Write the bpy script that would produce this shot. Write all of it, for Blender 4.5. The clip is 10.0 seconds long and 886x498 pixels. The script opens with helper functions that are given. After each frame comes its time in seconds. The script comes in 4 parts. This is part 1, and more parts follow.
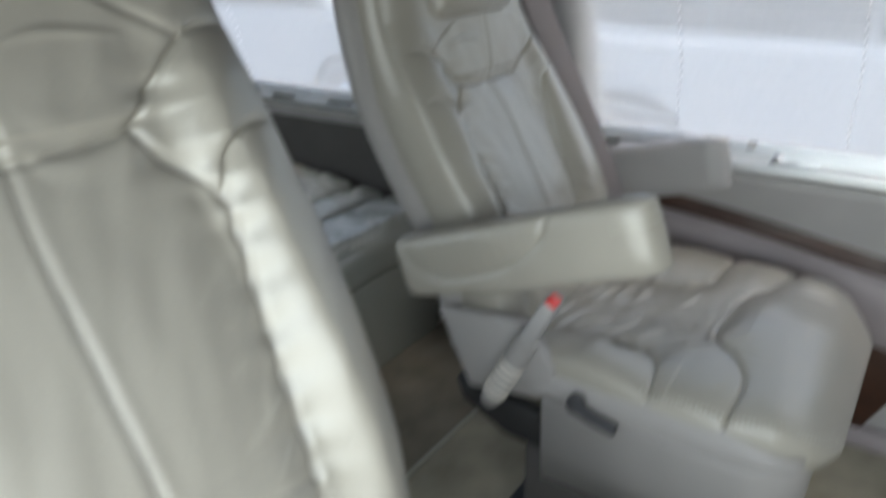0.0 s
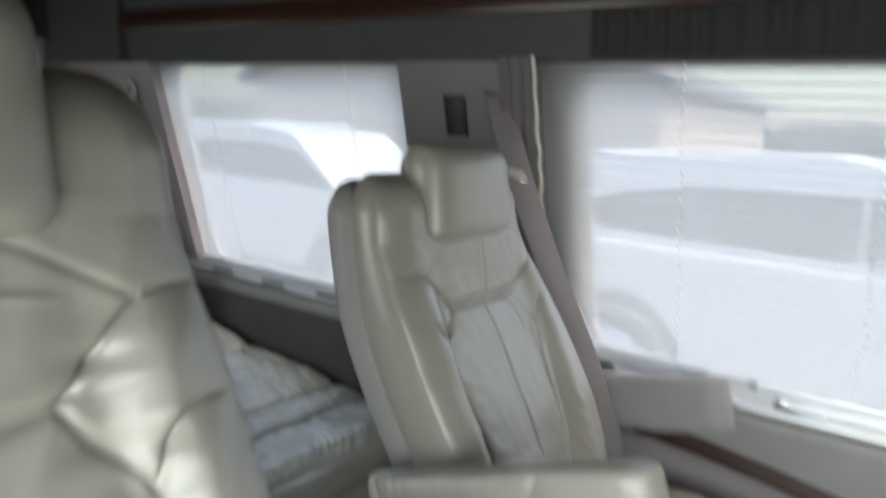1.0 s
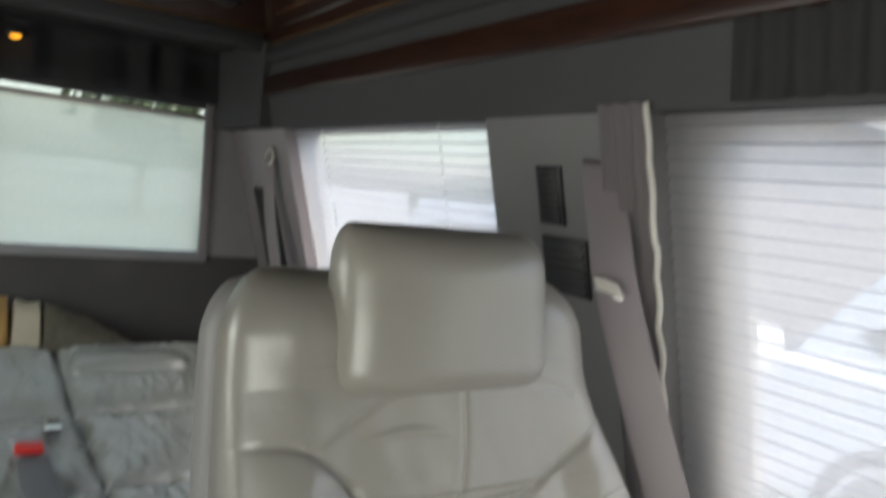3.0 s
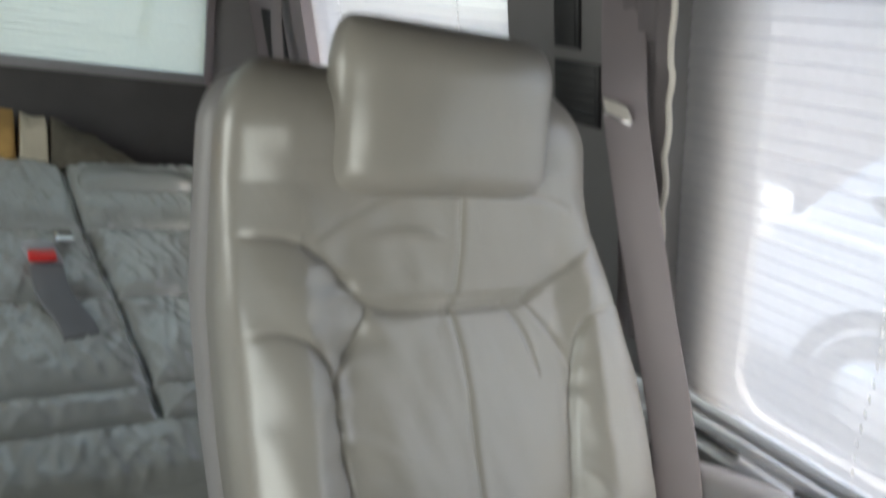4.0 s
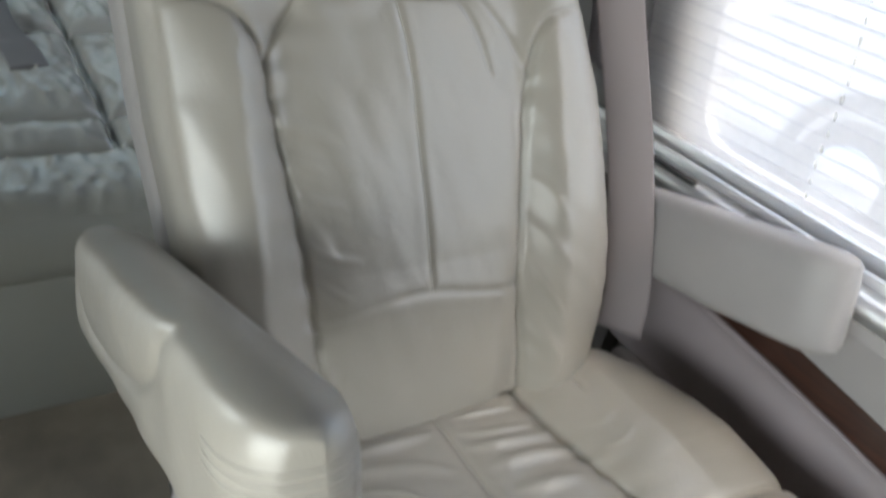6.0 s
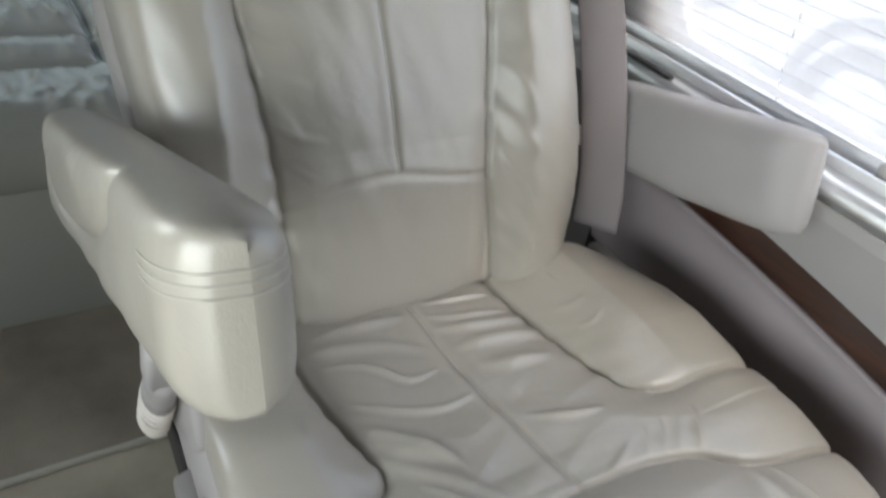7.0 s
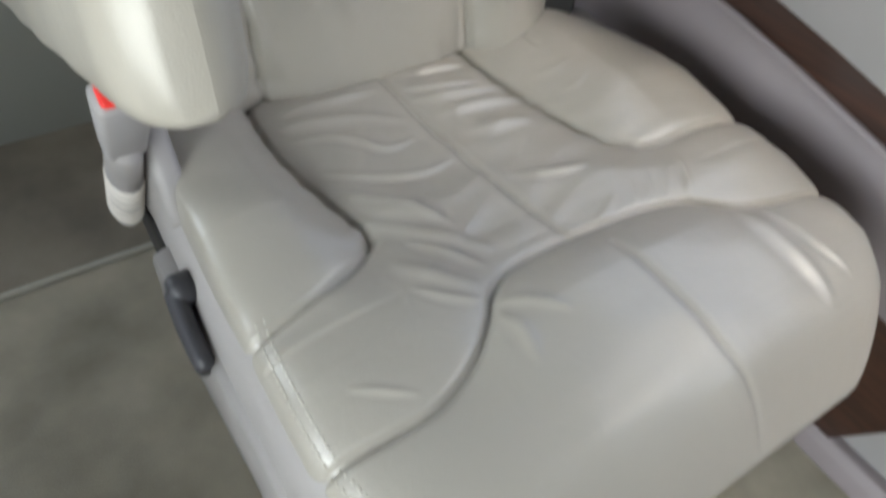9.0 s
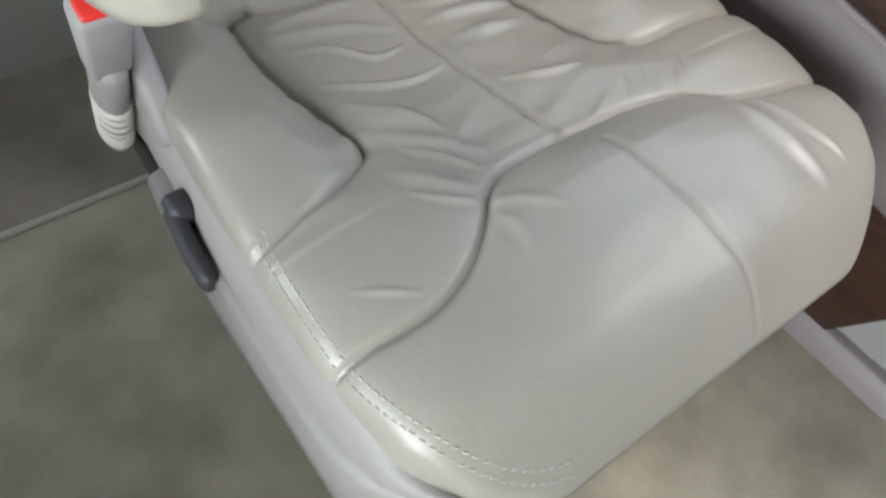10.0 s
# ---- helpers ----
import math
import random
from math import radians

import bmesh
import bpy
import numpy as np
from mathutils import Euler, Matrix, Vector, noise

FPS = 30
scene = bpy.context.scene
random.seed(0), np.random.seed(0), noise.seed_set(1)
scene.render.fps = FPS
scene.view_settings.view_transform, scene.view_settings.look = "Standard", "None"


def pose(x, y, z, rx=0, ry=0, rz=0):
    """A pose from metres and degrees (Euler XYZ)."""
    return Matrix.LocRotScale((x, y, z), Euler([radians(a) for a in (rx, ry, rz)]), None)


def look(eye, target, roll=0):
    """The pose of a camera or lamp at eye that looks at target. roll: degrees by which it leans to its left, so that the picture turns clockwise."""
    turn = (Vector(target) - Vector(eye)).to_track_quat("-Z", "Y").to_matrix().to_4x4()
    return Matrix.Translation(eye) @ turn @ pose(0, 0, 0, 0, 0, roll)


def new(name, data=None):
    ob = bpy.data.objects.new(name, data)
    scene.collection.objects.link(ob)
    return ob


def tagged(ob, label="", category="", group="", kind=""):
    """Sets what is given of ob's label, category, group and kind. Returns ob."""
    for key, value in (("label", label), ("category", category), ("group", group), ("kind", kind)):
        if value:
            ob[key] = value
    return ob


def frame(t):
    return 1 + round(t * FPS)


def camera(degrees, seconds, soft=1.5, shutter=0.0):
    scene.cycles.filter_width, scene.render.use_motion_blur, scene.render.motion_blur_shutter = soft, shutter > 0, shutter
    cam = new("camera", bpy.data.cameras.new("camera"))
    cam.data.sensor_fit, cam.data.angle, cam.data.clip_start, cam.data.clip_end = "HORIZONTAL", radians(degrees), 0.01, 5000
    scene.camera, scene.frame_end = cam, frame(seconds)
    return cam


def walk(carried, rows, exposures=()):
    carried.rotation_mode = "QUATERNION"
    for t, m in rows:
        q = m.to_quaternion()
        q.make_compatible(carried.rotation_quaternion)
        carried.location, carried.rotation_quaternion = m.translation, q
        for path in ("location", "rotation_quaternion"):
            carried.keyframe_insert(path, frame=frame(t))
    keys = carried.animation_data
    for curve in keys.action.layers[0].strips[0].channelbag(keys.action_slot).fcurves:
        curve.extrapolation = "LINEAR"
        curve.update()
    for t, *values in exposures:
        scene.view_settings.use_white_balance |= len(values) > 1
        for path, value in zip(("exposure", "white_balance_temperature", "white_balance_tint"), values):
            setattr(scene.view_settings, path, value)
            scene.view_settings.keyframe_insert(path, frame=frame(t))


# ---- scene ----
from mathutils.bvhtree import BVHTree

# camera: seconds, place in metres, yaw, pitch and lean in degrees
PATH = [
    (0, -1.221, -0.567, 1.121, -54.53, -23.45, -1.49),
    (0.5, -1.172, -0.509, 1.135, -58.94, -16.29, 2.45),
    (1, -1.136, -0.506, 1.186, -55.36, -9.82, 3.18),
    (1.5, -0.905, -0.441, 1.179, -46.90, -0.38, 3.85),
    (1.8, -0.701, -0.426, 1.164, -37.79, 2.73, 5.85),
    (2, -0.606, -0.440, 1.160, -35.83, 3.76, 4.84),
    (2.2, -0.557, -0.440, 1.176, -36.14, 3.33, 4.64),
    (3.5, -0.451, -0.416, 1.192, -31.72, -11.05, 7.66),
    (4, -0.449, -0.432, 1.144, -33.62, -16.15, 9.25),
    (4.5, -0.429, -0.441, 1.110, -34.55, -20.03, 8.97),
    (5, -0.415, -0.451, 1.091, -36.38, -24.05, 9.50),
    (5.5, -0.407, -0.447, 1.068, -37.34, -28.60, 11.59),
    (7, -0.375, -0.541, 1.002, -37.74, -36.12, 11.46),
    (7.5, -0.372, -0.544, 0.988, -39.13, -38.40, 11.81),
    (8, -0.369, -0.560, 0.968, -40.64, -41.02, 11.98),
    (8.5, -0.374, -0.572, 0.950, -41.71, -43.98, 11.85),
    (9, -0.373, -0.575, 0.924, -42.37, -48.16, 11.00),
    (9.5, -0.379, -0.588, 0.917, -44.24, -51.86, 10.75),
    (10, -0.382, -0.592, 0.912, -44.12, -53.51, 9.31),
]
cam = camera(63.0, 10.0, soft=2.4, shutter=1.0)
walk(cam, [(t, pose(x, y, z, 90 + p, 0, w) @ pose(0, 0, 0, 0, 0, r)) for t, x, y, z, w, p, r in PATH],
     exposures=[(0.0, 1.65, 6550, 2), (0.5, 1.75, 6550, 2), (1.0, 1.83, 6700, 2), (1.5, 1.8, 6850, 2), (2.0, 1.77, 6950, 4), (3.0, 2.05, 6950, 4),
                (4.0, 2.05, 6850, 4), (5.5, 2.2, 6800, 4), (8.0, 2.4, 6750, 4), (10.0, 2.5, 6700, 4)])

# ---- daylight ----
world = bpy.data.worlds.new("sky")
scene.world = world
world.use_nodes = True
wn, wl = world.node_tree.nodes, world.node_tree.links
sky = wn.new("ShaderNodeTexSky")
sky.sky_type = "NISHITA"
sky.sun_disc = False
sky.sun_elevation, sky.sun_rotation = radians(62), radians(157)
sky.dust_density = 4.0
wl.new(sky.outputs[0], wn["Background"].inputs[0])
wn["Background"].inputs[1].default_value = 0.15
sun = new("sun", bpy.data.lights.new("sun", "SUN"))
sun.data.energy, sun.data.angle, sun.data.color = 0.5, radians(30), (1.0, 0.985, 0.96)
sun.matrix_world = look((1.83, -4.32, 9.33), (0, 0, 0.5))


def daylight(name, m, sx, sy, power, spread=180, colour=(0.97, 0.995, 1.0)):
    """Sky light that comes in through an opening."""
    lamp = new(name, bpy.data.lights.new(name, "AREA"))
    lamp.data.shape, lamp.data.size, lamp.data.size_y, lamp.data.energy, lamp.data.color = "RECTANGLE", sx, sy, power, colour
    lamp.data.spread = radians(spread)
    lamp.matrix_world = m
    return lamp


daylight("door_daylight", look((-1.44, -0.80, 0.78), (0.0, -0.42, 0.20)), 1.6, 0.85, 4.5, 135)
# fill lamp in an assumed, unseen window on the door side; brightens the sofa
daylight("unseen_window_fill", look((-1.36, 1.15, 1.0), (0.0, 1.1, 0.3)), 0.85, 0.55, 1.4)


# ---- materials ----
def material(name, colour, rough=0.5, metal=0.0, vary=0.12, scale=6.0, grain=0.0, grain_scale=300.0, tint=None, coat=0.0, spec=0.5, fine="noise", creased=0.3):
    m = bpy.data.materials.new(name)
    m.use_nodes = True
    n, l = m.node_tree.nodes, m.node_tree.links
    b = n["Principled BSDF"]
    b.inputs["Metallic"].default_value = metal
    b.inputs["Coat Weight"].default_value = coat
    b.inputs["Coat Roughness"].default_value = 0.24
    b.inputs["Specular IOR Level"].default_value = spec
    at = n.new("ShaderNodeTexCoord")
    big = n.new("ShaderNodeTexNoise")
    big.inputs["Scale"].default_value, big.inputs["Detail"].default_value = scale, 6
    l.new(at.outputs["Object"], big.inputs["Vector"])
    ramp = n.new("ShaderNodeValToRGB")
    lo = [c * (1 - vary) for c in (tint or colour)]
    hi = [min(1, c * (1 + vary)) for c in colour]
    ramp.color_ramp.elements[0].position, ramp.color_ramp.elements[1].position = 0.3, 0.7
    ramp.color_ramp.elements[0].color, ramp.color_ramp.elements[1].color = (*lo, 1), (*hi, 1)
    l.new(big.outputs["Fac"], ramp.inputs[0])
    l.new(ramp.outputs[0], b.inputs["Base Color"])
    rr = n.new("ShaderNodeMapRange")
    rr.inputs["To Min"].default_value, rr.inputs["To Max"].default_value = rough * 0.82, min(1, rough * 1.18)
    l.new(big.outputs["Fac"], rr.inputs["Value"])
    l.new(rr.outputs[0], b.inputs["Roughness"])
    if grain:
        if fine == "leather":
            g = n.new("ShaderNodeTexVoronoi")
            g.feature = "DISTANCE_TO_EDGE"
        else:
            g = n.new("ShaderNodeTexNoise")
        g.inputs["Scale"].default_value = grain_scale
        l.new(at.outputs["Object"], g.inputs["Vector"])
        bump = n.new("ShaderNodeBump")
        bump.inputs["Strength"].default_value, bump.inputs["Distance"].default_value = grain, 0.001
        l.new(g.outputs[0], bump.inputs["Height"])
        if fine == "leather":
            crease = n.new("ShaderNodeTexNoise")
            crease.inputs["Scale"].default_value, crease.inputs["Detail"].default_value, crease.inputs["Distortion"].default_value = 38, 5, 1.2
            l.new(at.outputs["Object"], crease.inputs["Vector"])
            second = n.new("ShaderNodeBump")
            second.inputs["Strength"].default_value, second.inputs["Distance"].default_value = creased, 0.002 + 0.003 * (creased > 0.5)
            l.new(crease.outputs[0], second.inputs["Height"])
            l.new(bump.outputs[0], second.inputs["Normal"])
            bump = second
        l.new(bump.outputs[0], b.inputs["Normal"])
    return m


def wood_material(name, dark, light, rough, grain_along=(14, 1.2, 14)):
    m = material(name, light, rough, grain=0.0, coat=0.6)
    n, l = m.node_tree.nodes, m.node_tree.links
    at = n.new("ShaderNodeTexCoord")
    mp = n.new("ShaderNodeMapping")
    mp.inputs["Scale"].default_value = grain_along
    wave = n.new("ShaderNodeTexNoise")
    wave.inputs["Scale"].default_value, wave.inputs["Detail"].default_value, wave.inputs["Distortion"].default_value = 4, 8, 1.5
    ramp = n.new("ShaderNodeValToRGB")
    ramp.color_ramp.elements[0].position, ramp.color_ramp.elements[1].position = 0.35, 0.68
    ramp.color_ramp.elements[0].color, ramp.color_ramp.elements[1].color = (*dark, 1), (*light, 1)
    l.new(at.outputs["Object"], mp.inputs[0])
    l.new(mp.outputs[0], wave.inputs["Vector"])
    l.new(wave.outputs["Fac"], ramp.inputs[0])
    l.new(ramp.outputs[0], n["Principled BSDF"].inputs["Base Color"])
    return m


def shade_material(name, colour, see):
    """Thin pleated cloth: lets light through softly, and a part of it straight."""
    m = bpy.data.materials.new(name)
    m.use_nodes = True
    n, l = m.node_tree.nodes, m.node_tree.links
    n.remove(n["Principled BSDF"])
    out = n["Material Output"]
    dif, tra, clear = n.new("ShaderNodeBsdfDiffuse"), n.new("ShaderNodeBsdfTranslucent"), n.new("ShaderNodeBsdfTransparent")
    at, weave = n.new("ShaderNodeTexCoord"), n.new("ShaderNodeTexNoise")
    weave.inputs["Scale"].default_value, weave.inputs["Detail"].default_value = 90, 4
    ramp = n.new("ShaderNodeValToRGB")
    ramp.color_ramp.elements[0].color = (*[c * 0.88 for c in colour], 1)
    ramp.color_ramp.elements[1].color = (*colour, 1)
    l.new(at.outputs["Object"], weave.inputs["Vector"])
    l.new(weave.outputs["Fac"], ramp.inputs[0])
    l.new(ramp.outputs[0], dif.inputs[0])
    l.new(ramp.outputs[0], tra.inputs[0])
    a, b = n.new("ShaderNodeMixShader"), n.new("ShaderNodeMixShader")
    a.inputs[0].default_value, b.inputs[0].default_value = 0.8, see
    l.new(dif.outputs[0], a.inputs[1])
    l.new(tra.outputs[0], a.inputs[2])
    l.new(a.outputs[0], b.inputs[1])
    l.new(clear.outputs[0], b.inputs[2])
    l.new(b.outputs[0], out.inputs[0])
    return m


LEATHER = material("beige_leather", (0.35, 0.327, 0.287), 0.37, coat=0.6, vary=0.012, scale=4, grain=0.2, grain_scale=420, fine="leather", tint=(0.340, 0.316, 0.277))
SOFA_LEATHER = material("grey_green_leather", (0.33, 0.335, 0.31), 0.19, creased=0.35, vary=0.02, scale=5, grain=0.2, grain_scale=420, fine="leather", coat=1.0)
VINYL = material("grey_vinyl", (0.32, 0.302, 0.295), 0.5, vary=0.05, grain=0.2, grain_scale=500)
THREAD = material("stitching", (0.45, 0.425, 0.38), 0.6)
LILAC = material("mauve_trim", (0.29, 0.25, 0.262), 0.55, vary=0.06, scale=9, grain=0.25, grain_scale=400)
GREY = material("grey_plastic", (0.33, 0.315, 0.315), 0.5, vary=0.06, grain=0.2, grain_scale=350)
DARK = material("charcoal_trim", (0.085, 0.078, 0.075), 0.75, vary=0.15, grain=0.4, grain_scale=250)
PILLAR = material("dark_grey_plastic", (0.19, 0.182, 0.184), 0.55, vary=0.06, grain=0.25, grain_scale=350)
STRAP = material("grey_webbing", (0.15, 0.15, 0.15), 0.7, vary=0.08, grain=0.4, grain_scale=600)
BLACK = material("black_plastic", (0.02, 0.02, 0.022), 0.45)
SWITCH = material("slate_switch", (0.045, 0.045, 0.052), 0.4)
# warm bright colour that paints the glints along the cabinets' moulding edges
GLINT = material("edge_glint", (0.30, 0.17, 0.08), 0.18, coat=0.5)
RED = material("red_button", (0.75, 0.035, 0.03), 0.4, vary=0.05)
METAL = material("brushed_aluminium", (0.80, 0.81, 0.83), 0.42, metal=0.85, vary=0.03, scale=20)
CHROME = material("chrome", (0.8, 0.8, 0.82), 0.12, metal=1.0, vary=0.03)
WEB = material("mauve_webbing", (0.27, 0.235, 0.245), 0.7, vary=0.05, grain=0.4, grain_scale=600)
CARPET = material("taupe_carpet", (0.385, 0.35, 0.282), 0.95, vary=0.28, scale=7, grain=0.9, grain_scale=420, spec=0.1)
CARPET_DARK = material("dark_carpet", (0.25, 0.22, 0.18), 0.95, vary=0.3, scale=6, grain=0.9, grain_scale=420, spec=0.1)
EDGING = material("carpet_edging", (0.46, 0.44, 0.38), 0.8, grain=0.5)
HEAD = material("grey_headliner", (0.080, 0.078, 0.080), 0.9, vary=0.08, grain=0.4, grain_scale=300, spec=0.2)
CURTAIN = material("mauve_curtain", (0.30, 0.27, 0.28), 0.85, vary=0.06, grain=0.5, grain_scale=500)
PIPING = material("cream_piping", (0.62, 0.58, 0.53), 0.6)
WOOD = wood_material("cherry_veneer", (0.024, 0.008, 0.0045), (0.055, 0.018, 0.0095), 0.3)
WOOD_ACROSS = wood_material("cherry_veneer_across", (0.024, 0.008, 0.0045), (0.055, 0.018, 0.0095), 0.3, (1.2, 14, 14))
SHADE = shade_material("sheer_pleated_shade", (0.76, 0.755, 0.765), 0.40)
# darker than the cloth, to paint the dim line along each fold
DIM_CREASE = shade_material("dimmed_pleat_crease", (0.46, 0.455, 0.48), 0.1)
CORD = material("white_cord", (0.85, 0.85, 0.84), 0.5, vary=0.03)
SHADE_REAR = shade_material("cream_pleated_shade", (0.88, 0.885, 0.68), 0.15)


# ---- mesh helpers ----
def part(name, bm, mat, parent=None, label="", smooth=True):
    """Links a bmesh as one mesh object, under a thing where one is given."""
    me = bpy.data.meshes.new(name)
    bmesh.ops.recalc_face_normals(bm, faces=bm.faces[:])
    bm.to_mesh(me)
    bm.free()
    me.materials.append(mat)
    if smooth:
        me.polygons.foreach_set("use_smooth", [True] * len(me.polygons))
    ob = new(name, me)
    if parent:
        ob.parent = parent
    if label:
        ob["label"] = label
    return ob


def thing(name, label, category, group="", kind="", at=(0, 0, 0)):
    ob = new(name)
    ob.empty_display_size = 0.05
    ob.matrix_world = Matrix.Translation(at)
    return tagged(ob, label, category, group, kind)


def box(lo, hi, bevel=0.004, seg=2):
    bm = bmesh.new()
    bmesh.ops.create_cube(bm, size=1)
    for v in bm.verts:
        v.co = [lo[i] + (v.co[i] + 0.5) * (hi[i] - lo[i]) for i in range(3)]
    if bevel:
        bmesh.ops.bevel(bm, geom=bm.edges[:], offset=bevel, segments=seg, affect="EDGES", profile=0.5)
    return bm


def prism(outline, axis, lo, hi, bevel=0.0):
    """A plate: an outline in the plane across the axis, pushed from lo to hi."""
    bm = bmesh.new()

    def at(p, h):
        q = list(p)
        q.insert(axis, h)
        return q
    a = [bm.verts.new(at(p, lo)) for p in outline]
    b = [bm.verts.new(at(p, hi)) for p in outline]
    bm.faces.new(a)
    bm.faces.new(b[::-1])
    for i in range(len(a)):
        j = (i + 1) % len(a)
        bm.faces.new((a[i], a[j], b[j], b[i]))
    if bevel:
        bmesh.ops.bevel(bm, geom=bm.edges[:], offset=bevel, segments=2, affect="EDGES", profile=0.5)
    return bm


def tube(points, radius, sides=8, flat=1.0, close=False):
    """A round or flattened bar along points."""
    bm = bmesh.new()
    pts = [Vector(p) for p in points]
    rings = []
    for i, p in enumerate(pts):
        d = (pts[min(i + 1, len(pts) - 1)] - pts[max(i - 1, 0)]).normalized()
        up = Vector((1, 0, 0)) if abs(d.x) < 0.8 else Vector((0, 0, 1))
        a = d.cross(up).normalized()
        b = d.cross(a)
        r = radius[i] if isinstance(radius, (list, tuple)) else radius
        rings.append([bm.verts.new(p + a * math.cos(k * math.tau / sides) * r + b * math.sin(k * math.tau / sides) * r * flat) for k in range(sides)])
    for u, v in zip(rings, rings[1:]):
        for k in range(sides):
            bm.faces.new((u[k], u[(k + 1) % sides], v[(k + 1) % sides], v[k]))
    bm.faces.new(rings[0][::-1])
    bm.faces.new(rings[-1])
    return bm


def ribbon(points, across, width, thick=0.0015):
    """A woven band along points, its width along the across vectors."""
    bm = bmesh.new()
    rings = []
    for i, p in enumerate(points):
        p = Vector(p)
        a = Vector(across[i] if isinstance(across[0], (list, tuple)) else across).normalized()
        d = (Vector(points[min(i + 1, len(points) - 1)]) - Vector(points[max(i - 1, 0)])).normalized()
        n = a.cross(d).normalized() * thick
        rings.append([bm.verts.new(p + a * width * s / 2 + n * k) for s, k in ((-1, -1), (-0.9, -1.3), (0.9, -1.3), (1, -1), (1, 1), (0.9, 1.3), (-0.9, 1.3), (-1, 1))])
    for u, v in zip(rings, rings[1:]):
        for k in range(8):
            bm.faces.new((u[k], u[(k + 1) % 8], v[(k + 1) % 8], v[k]))
    bm.faces.new(rings[0][::-1])
    bm.faces.new(rings[-1])
    return bm


def smooth_line(points, n=24):
    """A rounded line through points."""
    p = np.array(points, float)
    q = np.vstack([2 * p[0] - p[1], p, 2 * p[-1] - p[-2]])
    out = []
    for i in range(1, len(q) - 2):
        for t in np.linspace(0, 1, n, endpoint=False):
            a, b, c, d = q[i - 1], q[i], q[i + 1], q[i + 2]
            out.append(0.5 * (2 * b + (c - a) * t + (2 * a - 5 * b + 4 * c - d) * t * t + (3 * b - a - 3 * c + d) * t ** 3))
    return np.array(out + [p[-1]])


def seam_distance(xy, seams):
    best = np.full(len(xy), 9.0)
    for line in seams:
        a, b = line[:-1], line[1:]
        for p, q in zip(a, b):
            d = q - p
            k = np.clip(((xy - p) @ d) / max(d @ d, 1e-9), 0, 1)
            best = np.minimum(best, np.hypot(*(xy - p - k[:, None] * d).T))
    return best


def fold_field(xy, folds, width):
    """Ridges of slack leather that fade out at both ends, each with a shallow trough beside it."""
    out = np.zeros(len(xy))
    for i, line in enumerate(folds):
        best, along, side = np.full(len(xy), 9.0), np.zeros(len(xy)), np.zeros(len(xy))
        for j, (p, q) in enumerate(zip(line[:-1], line[1:])):
            d = q - p
            k = np.clip(((xy - p) @ d) / max(d @ d, 1e-9), 0, 1)
            off = xy - p - k[:, None] * d
            r = np.hypot(*off.T)
            near = r < best
            best = np.where(near, r, best)
            along = np.where(near, (j + k) / (len(line) - 1), along)
            side = np.where(near, (d[0] * off[:, 1] - d[1] * off[:, 0]) / max(np.hypot(*d), 1e-9), side)
        fade = np.sin(np.pi * along.clip(0, 1)) ** 0.8
        span = min(1.0, float(np.hypot(*(line[-1] - line[0]))) / 0.08)
        w = width * span * (0.8 + 0.35 * math.sin(i * 2.3)) * (0.6 + 0.6 * fade)
        out += span ** 1.6 * fade * (np.exp(-(best / w) ** 2) - 0.2 * np.exp(-((side - 1.7 * w) / (1.2 * w)) ** 2) * (best < 5 * w))
    return out


